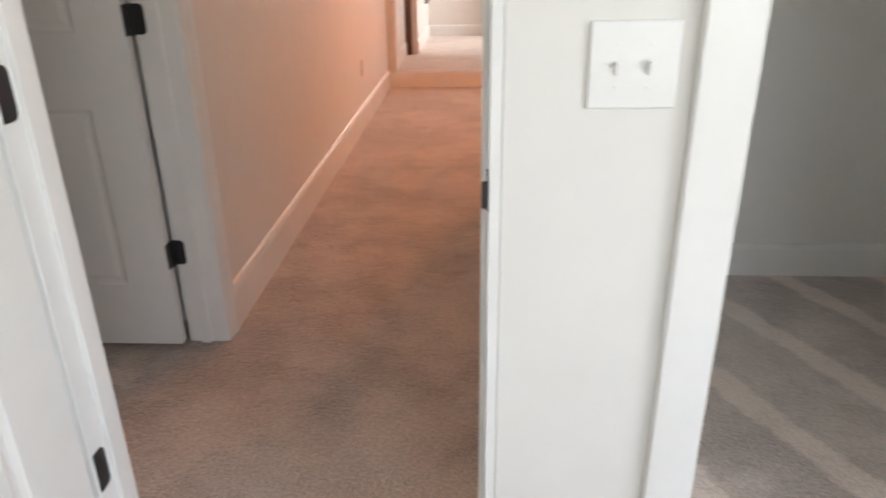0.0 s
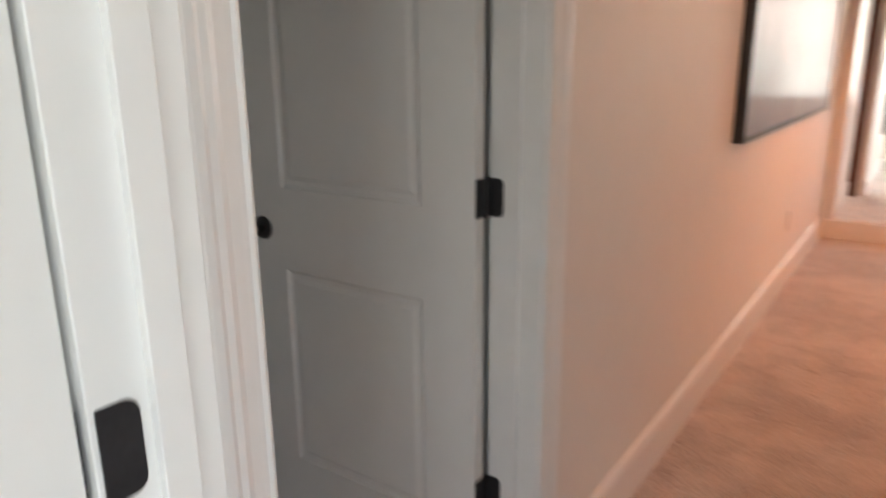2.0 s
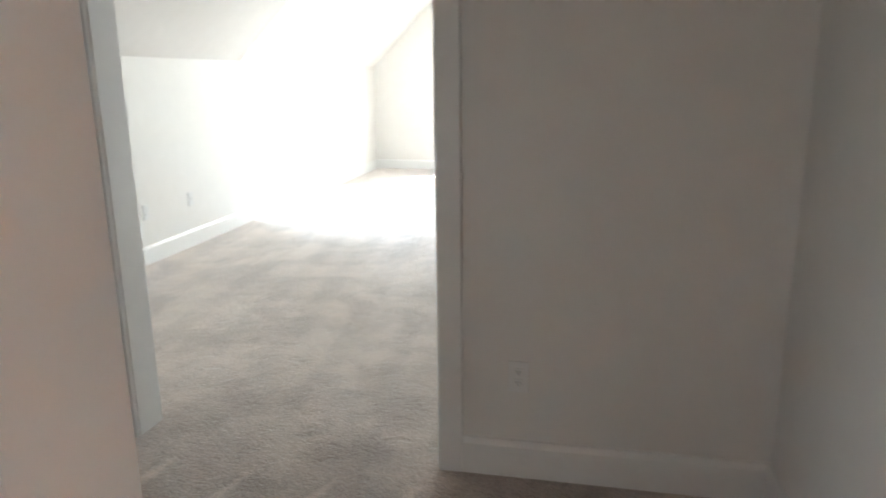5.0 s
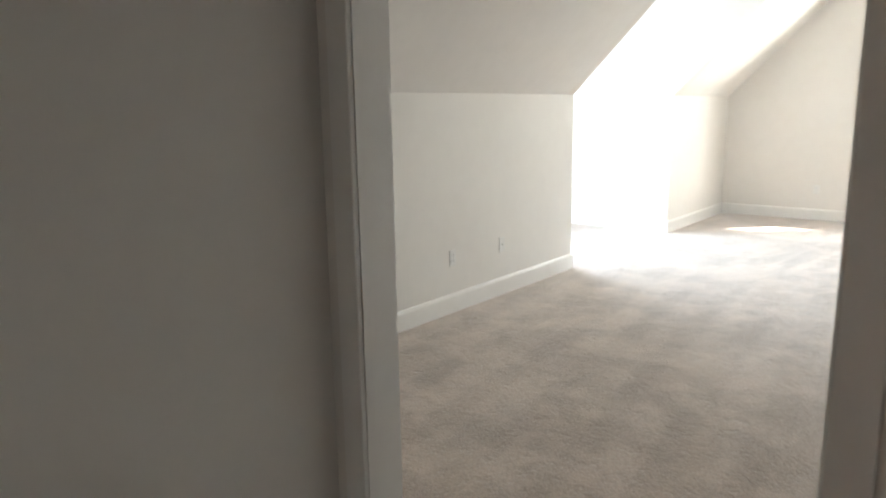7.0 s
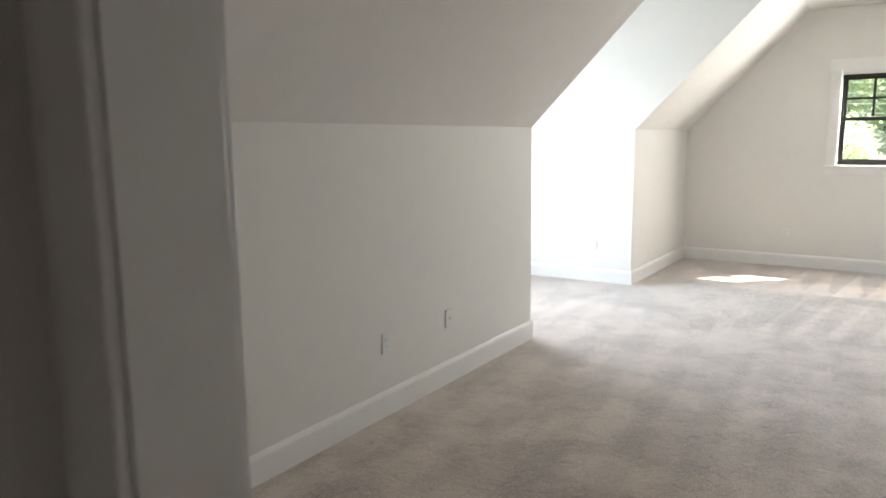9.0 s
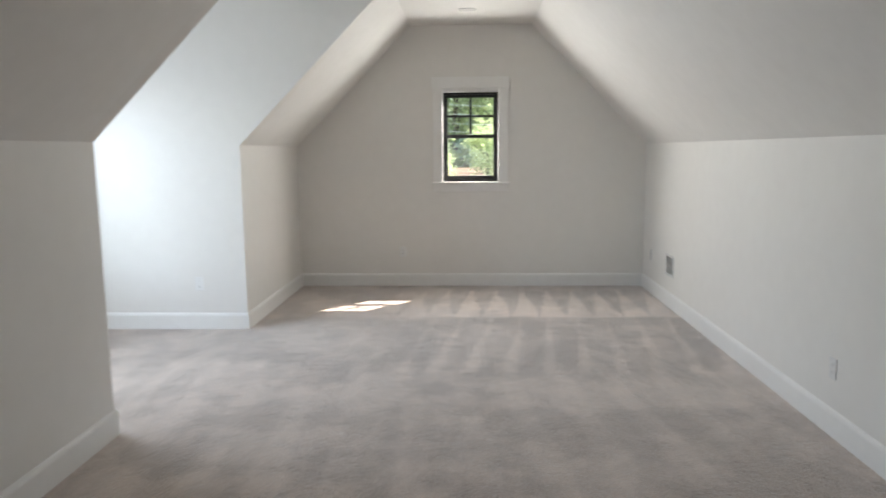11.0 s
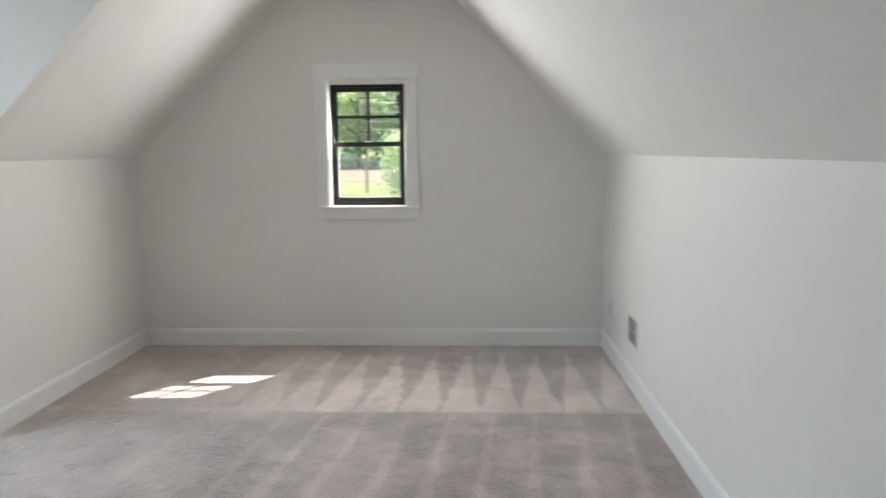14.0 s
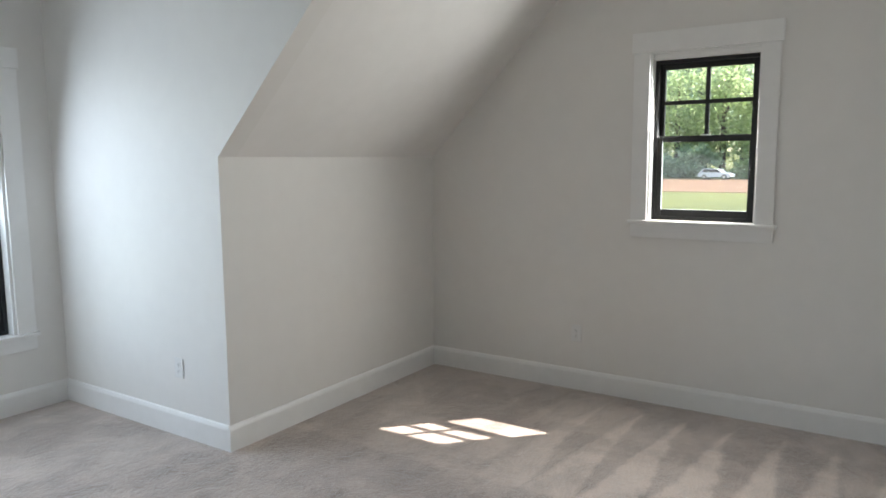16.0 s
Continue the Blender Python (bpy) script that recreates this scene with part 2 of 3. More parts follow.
def prism(bm, ring, offset):
    """A closed prism: a ring of points and the way it is pushed."""
    a = [bm.verts.new(p) for p in ring]
    c = [bm.verts.new(Vector(p) + Vector(offset)) for p in ring]
    bm.faces.new(a), bm.faces.new(c[::-1])
    for i in range(len(a)):
        j = (i + 1) % len(a)
        bm.faces.new((a[j], a[i], c[i], c[j]))
    bmesh.ops.recalc_face_normals(bm, faces=bm.faces)
    return bm


def sweep(bm, profile, start, end, u, v):
    """A profile of (across, out) points, run from start to end."""
    u, v, start, end = Vector(u), Vector(v), Vector(start), Vector(end)
    return prism(bm, [start + u * a + v * c for a, c in profile], end - start)


def lathe(bm, profile, m=Matrix(), steps=24):
    """A turned body of (radius, height) points about the z axis of m."""
    rings = []
    for r, z in profile:
        rings.append([bm.verts.new(m @ Vector((r * math.cos(k * math.tau / steps), r * math.sin(k * math.tau / steps), z))) for k in range(steps)])
    for a, c in zip(rings, rings[1:]):
        for k in range(steps):
            j = (k + 1) % steps
            bm.faces.new((a[k], a[j], c[j], c[k]))
    bm.faces.new(rings[0][::-1]), bm.faces.new(rings[-1])
    bmesh.ops.recalc_face_normals(bm, faces=bm.faces)
    return bm


def part(name, bm, mat, parent=None, label="", smooth=False):
    me = bpy.data.meshes.new(name)
    bm.to_mesh(me)
    bm.free()
    me.materials.append(mat)
    if smooth:
        me.polygons.foreach_set("use_smooth", [True] * len(me.polygons))
    ob = new(name, me)
    if parent:
        ob.parent = parent
    return tagged(ob, label)


def structure(name, bm, mat, label, category):
    return tagged(part(name, bm, mat), label, category, kind="structure")


def thing(name, m, label, category, group="", kind=""):
    ob = new(name)
    ob.empty_display_size = 0.1
    ob.matrix_world = m
    return tagged(ob, label, category, group, kind)


# ---- large structure ----
X_GABLE, X_W3, KNEE, FLAT, Y_N = -8.53, -0.14, 1.582, 2.870, 3.87
DX0, DX1, DY = -6.56, -4.26, -1.60          # the dormer's sides and its end wall
SL, SR = 1.284, 2.600                        # edges of the flat ceiling
HALL_W, HALL_E = 2.545, 3.68
D2A, D2B = 3.076, 3.848                      # doorway into the lobby
D3A, D3B = 1.645, 2.883                      # opening into the attic room
D1A, D1B = 2.697, 3.45                       # bedroom doorway
CL0, CL1 = 3.835, 4.70                       # closet opening
TOP = 2.6

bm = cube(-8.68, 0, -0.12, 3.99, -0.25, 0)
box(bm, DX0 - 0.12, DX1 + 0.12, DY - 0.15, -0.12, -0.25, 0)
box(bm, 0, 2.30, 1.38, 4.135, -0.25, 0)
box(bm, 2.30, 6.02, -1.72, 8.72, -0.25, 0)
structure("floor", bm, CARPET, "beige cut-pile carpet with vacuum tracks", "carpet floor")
structure("floor_landing", cube(2.42, 7.02, 8.742, 11.9, -0.25, 0.15), CARPET, "beige carpet on the raised landing beyond the step", "carpet floor")

# gable wall with its window opening
W1Y0, W1Y1, W1Z0, W1Z1 = 1.618, 2.258, 1.170, 2.205
bm = cube(X_GABLE - 0.15, X_GABLE, -0.3, W1Y0, -0.2, 3.2)
box(bm, X_GABLE - 0.15, X_GABLE, W1Y1, 4.2, -0.2, 3.2)
box(bm, X_GABLE - 0.15, X_GABLE, W1Y0, W1Y1, -0.2, W1Z0)
box(bm, X_GABLE - 0.15, X_GABLE, W1Y0, W1Y1, W1Z1, 3.2)
structure("wall_gable", bm, PAINT, "white painted gable wall with a small window", "wall")
# knee walls
structure("wall_knee_south_east", cube(DX1 + 0.12, X_W3, -0.12, 0, 0, KNEE), PAINT, "white painted low knee wall under the slope", "wall")
structure("wall_knee_south_west", cube(X_GABLE, DX0 - 0.12, -0.12, 0, 0, KNEE), PAINT, "white painted low knee wall beside the dormer", "wall")
structure("wall_knee_north", cube(X_GABLE, X_W3, Y_N, Y_N + 0.12, 0, KNEE), PAINT, "long white painted low knee wall", "wall")
# dormer
side = [(DY, 0), (0, 0), (0, KNEE), (SL, FLAT), (DY, FLAT)]
bm = prism(bmesh.new(), [(DX0, y, z) for y, z in side], (-0.12, 0, 0))
structure("wall_dormer_west", bm, PAINT, "white painted dormer side wall", "wall")
bm = prism(bmesh.new(), [(DX1, y, z) for y, z in side], (0.12, 0, 0))
structure("wall_dormer_east", bm, PAINT, "white painted dormer side wall", "wall")
DWX0, DWX1, DWZ0, DWZ1 = -6.27, -4.55, 0.49, 2.13
bm = cube(DX0 - 0.12, DWX0, DY - 0.15, DY, -0.2, FLAT + 0.2)
box(bm, DWX1, DX1 + 0.12, DY - 0.15, DY, -0.2, FLAT + 0.2)
box(bm, DWX0, DWX1, DY - 0.15, DY, -0.2, DWZ0)
box(bm, DWX0, DWX1, DY - 0.15, DY, DWZ1, FLAT + 0.2)
structure("wall_dormer_end", bm, PAINT, "white painted dormer end wall around a wide window", "wall")
# sloped and flat ceilings
for name, x0, x1 in (("ceiling_slope_south_east", DX1 + 0.12, X_W3), ("ceiling_slope_south_west", X_GABLE, DX0 - 0.12)):
    ring = [(x0, 0, KNEE), (x0, SL, FLAT), (x0, SL, FLAT + 0.2), (x0, -0.12, KNEE + 0.07), (x0, -0.12, KNEE)]
    structure(name, prism(bmesh.new(), ring, (x1 - x0, 0, 0)), CEIL, "white painted sloping attic ceiling", "ceiling")
ring = [(X_GABLE, Y_N, KNEE), (X_GABLE, SR, FLAT), (X_GABLE, SR, FLAT + 0.2), (X_GABLE, Y_N + 0.12, KNEE + 0.07), (X_GABLE, Y_N + 0.12, KNEE)]
structure("ceiling_slope_north", prism(bmesh.new(), ring, (X_W3 - X_GABLE, 0, 0)), CEIL, "white painted sloping attic ceiling", "ceiling")
bm = cube(X_GABLE, X_W3, SL, SR, FLAT, FLAT + 0.2)
box(bm, DX0 - 0.12, DX1 + 0.12, DY, SL, FLAT, FLAT + 0.2)
structure("ceiling_flat", bm, CEIL, "narrow flat white ceiling along the ridge", "ceiling")
# wall between lobby and attic room
bm = cube(X_W3, 0, -0.3, D3A - 0.02, -0.2, 3.2)
box(bm, X_W3, 0, D3B + 0.02, 4.2, -0.2, 3.2)
box(bm, X_W3, 0, D3A - 0.02, D3B + 0.02, 2.06, 3.2)
structure("wall_lobby_west", bm, PAINT, "white painted wall with a wide cased opening", "wall")
# lobby
structure("wall_lobby_north", cube(0, 2.42, 4.015, 4.135, 0, TOP), PAINT, "white painted lobby wall behind the open door", "wall")
structure("wall_lobby_south", cube(0, 1.70, 1.38, 1.50, 0, TOP), PAINT, "white painted lobby side wall", "wall")
structure("wall_lobby_corner", cube(1.70, 2.42, 1.38, 2.95, 0, TOP), PAINT, "white painted projecting wall corner with a switch", "wall")
# hall
bm = cube(2.42, HALL_W, 2.89, D2A - 0.02, 0, TOP)
box(bm, 2.42, HALL_W, D2B + 0.02, 8.72, 0, TOP)
# unseen block behind the trim post, added to keep stray sun out
box(bm, 2.43, 2.527, 8.71, 9.058, 0.152, TOP)
box(bm, 2.42, HALL_W, D2A - 0.02, D2B + 0.02, 2.06, TOP)
structure("wall_hall_west", bm, PAINT, "long white painted hall wall under warm light", "wall")
structure("wall_hall_east", cube(HALL_E, 3.80, 2.89, 5.85, 0, TOP), PAINT, "white painted hall wall ending in a corner", "wall")
structure("wall_alcove_south", cube(3.80, 5.9, 5.73, 5.85, 0, TOP), PAINT, "plain white wall round the corner of the hall", "wall")
structure("wall_alcove_east", cube(5.9, 6.02, 4.57, 8.92, 0, TOP), PAINT, "plain white wall", "wall")
# bedroom
bm = cube(2.30, D1A - 0.02, 2.77, 2.89, 0, TOP)
box(bm, D1B + 0.02, CL0 - 0.02, 2.77, 2.89, 0, TOP)
box(bm, CL1 + 0.02, 6.02, 2.77, 2.89, 0, TOP)
box(bm, D1A - 0.02, D1B + 0.02, 2.77, 2.89, 2.06, TOP)
box(bm, CL0 - 0.02, CL1 + 0.02, 2.77, 2.89, 2.06, TOP)
structure("wall_bedroom_north", bm, PAINT, "white painted bedroom wall between two doorways", "wall")
structure("wall_bedroom_west", cube(2.30, 2.42, -1.6, 2.77, 0, TOP), PAINT, "plain white bedroom wall", "wall")
bm = cube(5.9, 6.02, -1.6, 0.45, 0, TOP)
box(bm, 5.9, 6.02, 1.95, 2.77, 0, TOP)
box(bm, 5.9, 6.02, 0.45, 1.95, 0, 0.8)
box(bm, 5.9, 6.02, 0.45, 1.95, 2.2, TOP)
structure("wall_bedroom_east", bm, PAINT, "plain white bedroom wall with an added opening, out of view", "wall")
bm = cube(2.30, 4.40, -1.72, -1.6, 0, TOP)
box(bm, 5.90, 6.02, -1.72, -1.6, 0, TOP)
box(bm, 4.40, 5.90, -1.72, -1.6, 0, 0.8)
box(bm, 4.40, 5.90, -1.72, -1.6, 2.2, TOP)
structure("wall_bedroom_south", bm, PAINT, "plain white bedroom wall with an added opening, out of view", "wall")
structure("wall_closet_north", cube(3.80, 6.02, 4.45, 4.57, 0, TOP), PAINT, "white painted closet back wall", "wall")
structure("wall_closet_east", cube(5.25, 5.37, 2.89, 4.45, 0, TOP), PAINT, "white painted closet side wall", "wall")
# landing
LZ, LTOP, YB = 0.15, 3.0, 11.75
bm = cube(2.50, 2.60, 9.06, 9.90, 0, LTOP)
box(bm, 2.50, 2.73, 9.98, YB + 0.15, 0, LTOP)
box(bm, 2.50, 2.60, 9.90, 9.98, 0, LTOP)
structure("wall_landing_west", bm, PAINT, "white painted landing wall with framed pictures", "wall")
LW0, LW1, LWZ0, LWZ1 = 3.02, 4.34, 0.885, 2.13
bm = cube(2.73, LW0, YB, YB + 0.15, 0, LTOP)
box(bm, LW1, 7.0, YB, YB + 0.15, 0, LTOP)
box(bm, LW0, LW1, YB, YB + 0.15, 0, LWZ0)
box(bm, LW0, LW1, YB, YB + 0.15, LWZ1, LTOP)
structure("wall_landing_north", bm, PAINT, "sunlit white landing wall under a wide window", "wall")
bm = cube(6.9, 7.02, 8.92, 9.7, 0, LTOP)
box(bm, 6.9, 7.02, 11.1, 11.9, 0, LTOP)
box(bm, 6.9, 7.02, 9.7, 11.1, 0, 1.0)
box(bm, 6.9, 7.02, 9.7, 11.1, 2.5, LTOP)
structure("wall_landing_east", bm, PAINT, "plain white landing wall with an added opening for fill light", "wall")
structure("wall_landing_south", cube(5.9, 7.0, 8.80, 8.92, 0, LTOP), PAINT, "plain white landing wall", "wall")
structure("ceiling_landing", cube(2.4, 7.05, 8.92, 11.95, LTOP, LTOP + 0.1), CEIL, "plain white landing ceiling", "ceiling")
structure("wall_landing_header", cube(2.4, 7.05, 8.92, 9.04, 2.45, LTOP), PAINT, "white header over the step", "wall")
structure("ceiling_lobby", cube(0, 2.545, 1.38, 4.135, TOP, TOP + 0.1), CEIL, "plain white lobby ceiling", "ceiling")
structure("ceiling_hall", cube(2.545, 6.1, 2.89, 8.92, TOP, TOP + 0.1), CEIL, "plain white hall ceiling", "ceiling")
structure("ceiling_bedroom", cube(2.2, 6.1, -1.8, 2.89, TOP, TOP + 0.1), CEIL, "plain white bedroom ceiling", "ceiling")

# step up to the landing
step = thing("stair_step", pose(0, 0, 0), "carpeted step with a white painted riser", "step", kind="structure")
part("riser", cube(HALL_W, 5.9, 8.72, 8.742, 0, 0.146, 0.002), TRIM, step, "white painted riser")

# ---- trim ----
BASE = [(0, 0), (0, 0.016), (0.118, 0.016), (0.128, 0.013), (0.138, 0.008), (0.143, 0.0)]
CASE = [(0, 0), (0, 0.009), (0.006, 0.012), (0.012, 0.009), (0.022, 0.010), (0.040, 0.013), (0.052, 0.018), (0.062, 0.017),
        (0.070, 0.020), (0.080, 0.019), (0.085, 0.015), (0.085, 0)]
FLATCASE = [(0, 0), (0, 0.015), (0.003, 0.018), (0.082, 0.018), (0.085, 0.015), (0.085, 0)]


def baseboard(x0, y0, x1, y1, nx, ny, z=0.0, tall=1.0):
    """A skirting board on the wall face from one floor point to the other, standing out along n."""
    structure("baseboard", sweep(bmesh.new(), [(a * tall, c) for a, c in BASE], (x0, y0, z), (x1, y1, z), (0, 0, 1), (nx, ny, 0)), TRIM,
              "white painted wooden baseboard with a stepped top", "baseboard")


baseboard(X_GABLE, 0.016, X_GABLE, Y_N - 0.016, 1, 0)
baseboard(X_GABLE, Y_N, X_W3, Y_N, 0, -1)
baseboard(DX1 - 0.016, 0, X_W3, 0, 0, 1)
baseboard(X_GABLE, 0, DX0 + 0.016, 0, 0, 1)
baseboard(DX0, DY + 0.016, DX0, 0, 1, 0)
baseboard(DX1, DY + 0.016, DX1, 0, -1, 0)
baseboard(DX0, DY, DX1, DY, 0, 1)
baseboard(X_W3, D3B + 0.09, X_W3, Y_N - 0.016, -1, 0)
baseboard(0, D3B + 0.087, 0, 4.0, 1, 0)
baseboard(0, 4.015, 2.42, 4.015, 0, -1)
baseboard(0.02, 1.50, 1.70, 1.50, 0, 1)
baseboard(1.70, 1.516, 1.70, 2.966, -1, 0)
baseboard(1.684, 2.95, 2.33, 2.95, 0, 1)
baseboard(HALL_W, D2B + 0.088, HALL_W, 8.72, 1, 0, 0.0, 1.2)
baseboard(HALL_E, 2.91, HALL_E, 5.866, -1, 0, 0.0, 1.2)
baseboard(HALL_E - 0.016, 5.85, 5.9, 5.85, 0, 1)
baseboard(3.80, 4.45, 5.25, 4.45, 0, -1)
baseboard(5.25, 2.89, 5.25, 4.434, -1, 0)
baseboard(3.80, 2.91, 3.80, 4.434, 1, 0)
baseboard(D1B + 0.02, 2.77, CL0 - 0.09, 2.77, 0, -1)
baseboard(2.60, 9.08, 2.60, 9.90, 1, 0, LZ)
baseboard(2.73, 9.99, 2.73, YB - 0.016, 1, 0, LZ)
baseboard(2.73, YB, 6.9, YB, 0, -1, LZ)


def cased_opening(name, axis, a, b, f0, f1, profile, label, sides=(True, True), stop=None, top=2.04):
    """Jambs, head and casings of a doorway from a to b along an axis, through a wall with faces f0 < f1."""
    at = (lambda u, w, z: (u, w, z)) if axis == "x" else (lambda u, w, z: (w, u, z))
    root = thing(name, pose(0, 0, 0), label, "door frame", kind="structure")

    def slab(nm, u0, u1, w0, w1, z0, z1):
        p, q = at(u0, w0, z0), at(u1, w1, z1)
        part(nm, cube(min(p[0], q[0]), max(p[0], q[0]), min(p[1], q[1]), max(p[1], q[1]), z0, z1, 0.0015), TRIM, root)
    slab("jamb", a - 0.019, a, f0 - 0.001, f1 + 0.001, 0, top)
    slab("jamb", b, b + 0.019, f0 - 0.001, f1 + 0.001, 0, top)
    slab("head_jamb", a - 0.019, b + 0.019, f0 - 0.001, f1 + 0.001, top, top + 0.019)
    if stop:
        slab("door_stop", a, a + 0.011, stop, stop + 0.035, 0, top)
        slab("door_stop", b - 0.011, b, stop, stop + 0.035, 0, top)
        slab("door_stop", a + 0.011, b - 0.011, stop, stop + 0.035, top - 0.011, top)
    for face, out, show in ((f0, -1, sides[0]), (f1, 1, sides[1])):
        if not show:
            continue
        v = Vector(at(0, out, 0))
        for edge, way in ((a - 0.006, -1), (b + 0.006, 1)):
            part("casing", sweep(bmesh.new(), profile, at(edge, face, 0), at(edge, face, top + 0.006), Vector(at(way, 0, 0)), v), TRIM, root)
        part("head_casing", sweep(bmesh.new(), profile, at(a - 0.091, face, top + 0.006), at(b + 0.091, face, top + 0.006), (0, 0, 1), v), TRIM, root)
    return root


cased_opening("doorframe_bedroom", "x", D1A, D1B, 2.77, 2.89, CASE, "white painted door frame with moulded casing", (False, True), stop=2.822)
cased_opening("doorframe_closet", "x", CL0, CL1, 2.77, 2.89, FLATCASE, "white painted closet doorway casing")
cased_opening("doorframe_lobby", "y", D2A, D2B, 2.42, HALL_W, CASE, "white painted door frame with moulded casing", stop=2.46)
cased_opening("doorframe_attic", "y", D3A, D3B, X_W3, 0, FLATCASE, "white painted cased opening without a door")
pil = thing("trim_landing_post", pose(0, 0, 0), "white painted trim post beside the step", "trim", kind="structure")
part("post", cube(2.53, 2.63, 8.743, 9.06, LZ, 2.45, 0.003), TRIM, pil)
part("casing", sweep(bmesh.new(), CASE, (2.547, 8.742, LZ), (2.547, 8.742, 2.45), (1, 0, 0), (0, -1, 0)), TRIM, pil)


# ---- doors ----
def panel_ring(bm, x0, x1, z0, z1, face, out):
    """A moulded panel: a sunk cove round a raised field, on the face at y = face."""
    loops = [(0, 0), (0.004, -0.004), (0.012, -0.0075), (0.022, -0.0075), (0.036, -0.003)]
    rings = []
    for inset, depth in loops:
        y = face + out * depth
        rings.append([bm.verts.new(p) for p in ((x0 + inset, y, z0 + inset), (x1 - inset, y, z0 + inset), (x1 - inset, y, z1 - inset), (x0 + inset, y, z1 - inset))])
    for a, c in zip(rings, rings[1:]):
        for k in range(4):
            bm.faces.new((a[k], a[(k + 1) % 4], c[(k + 1) % 4], c[k]))
    bm.faces.new(rings[-1])
    if out > 0:
        bmesh.ops.reverse_faces(bm, faces=bm.faces)
    return bm


def door(name, m, width, label, knob_face, hinge_side):
    """A two-panel door: x runs from the hinges, y through its thickness (0 to 0.035)."""
    root = thing(name, m, label, "door", kind="structure")
    t, h, z0 = 0.035, 2.015, 0.018
    panels = ((0.15, width - 0.15, 0.245, 0.837), (0.15, width - 0.15, 1.065, 1.875))
    xs, zs = [0, 0.15, width - 0.15, width], [z0, 0.245, 0.837, 1.065, 1.875, z0 + h]
    bm = bmesh.new()
    for y in (0.0, t):
        for i in range(3):
            for j in range(5):
                if i == 1 and j in (1, 3):
                    continue
                quad = [bm.verts.new(p) for p in ((xs[i], y, zs[j]), (xs[i + 1], y, zs[j]), (xs[i + 1], y, zs[j + 1]), (xs[i], y, zs[j + 1]))]
                bm.faces.new(quad if y == 0 else quad[::-1])
    for a, c in (((0, z0), (width, z0)), ((width, z0), (width, z0 + h)), ((width, z0 + h), (0, z0 + h)), ((0, z0 + h), (0, z0))):
        bm.faces.new([bm.verts.new(p) for p in ((a[0], 0, a[1]), (a[0], t, a[1]), (c[0], t, c[1]), (c[0], 0, c[1]))])
    bmesh.ops.remove_doubles(bm, verts=bm.verts, dist=0.0005)
    bmesh.ops.recalc_face_normals(bm, faces=bm.faces)
    part("leaf", bm, DOORPAINT, root)
    for x0, x1, a, c in panels:
        part("panel", panel_ring(bmesh.new(), x0, x1, a, c, 0.0, -1), DOORPAINT, root)
        part("panel", panel_ring(bmesh.new(), x0, x1, a, c, t, 1), DOORPAINT, root)
    for y, turn in ((t, -90), (0, 90)):
        km = pose(width - 0.068, y, 0.946, turn, 0, 0)
        knob = part("door_knob", lathe(bmesh.new(), [(0.011, 0.008), (0.011, 0.026), (0.016, 0.032), (0.024, 0.038), (0.0275, 0.046), (0.027, 0.054),
                                                     (0.021, 0.060), (0.008, 0.0625)], km), BLACK, root, "round matt black knob", True)
        part("rosette", lathe(bmesh.new(), [(0.033, 0.0), (0.033, 0.004), (0.030, 0.008), (0.014, 0.009)], km), BLACK, knob, "", True)
    part("latch_plate", cube(width, width + 0.0015, 0.005, 0.030, 0.918, 0.975), BLACK, root, "black latch plate")
    for z in ((0.345, 1.095, 1.84) if name == "door_2" else (0.345, 1.078, 1.84)):
        hinge = part("hinge", cube(-0.002, 0, 0.001, t - 0.001, z - 0.044, z + 0.044), BLACK, root, "matt black butt hinge")
        part("barrel", lathe(bmesh.new(), [(0.0045, -0.047), (0.006, -0.044), (0.006, 0.044), (0.0045, 0.047)], pose(-0.004, -0.005 if hinge_side > 0 else t + 0.005, z)), BLACK, hinge)
        plate = bmesh.new()
        if name == "door_2":
            box(plate, -0.042, -0.004, -0.0155, -0.0140, z - 0.044, z + 0.044)
            vert = [e for e in plate.edges if abs(e.verts[0].co.z - e.verts[1].co.z) < 1e-5 and abs(e.verts[0].co.x - e.verts[1].co.x) < 1e-5 and e.verts[0].co.x < -0.03]
        else:
            box(plate, -0.050, -0.012, t + 0.0075, t + 0.0092, z - 0.044, z + 0.044)
            vert = [e for e in plate.edges if abs(e.verts[0].co.z - e.verts[1].co.z) < 1e-5 and abs(e.verts[0].co.x - e.verts[1].co.x) < 1e-5 and e.verts[0].co.x < -0.03]
        bmesh.ops.bevel(plate, geom=vert, offset=0.014, segments=5, profile=0.5, affect="EDGES")
        part("hinge_plate", plate, BLACK, hinge)
    return root


door("door_2", pose(2.408, 3.832, 0, 0, 0, 180), 0.77, "open white two-panel door with black knob and hinges", 1, 1)
door("door_1", pose(2.655, 2.762, 0, 0, 0, -90), 0.75, "open white two-panel bedroom door with black hinges", 1, 1)
bm = cube(D1B - 0.0025, D1B, 2.770, 2.806, 0.895, 0.955, 0.0006)
box(bm, D1B - 0.011, D1B, 2.762, 2.7685, 0.903, 0.947, 0.002)       # curved lip at the jamb's edge
strike = part("strike_plate", bm, BLACK)
tagged(strike, "black metal strike plate let into the door jamb", "strike plate")


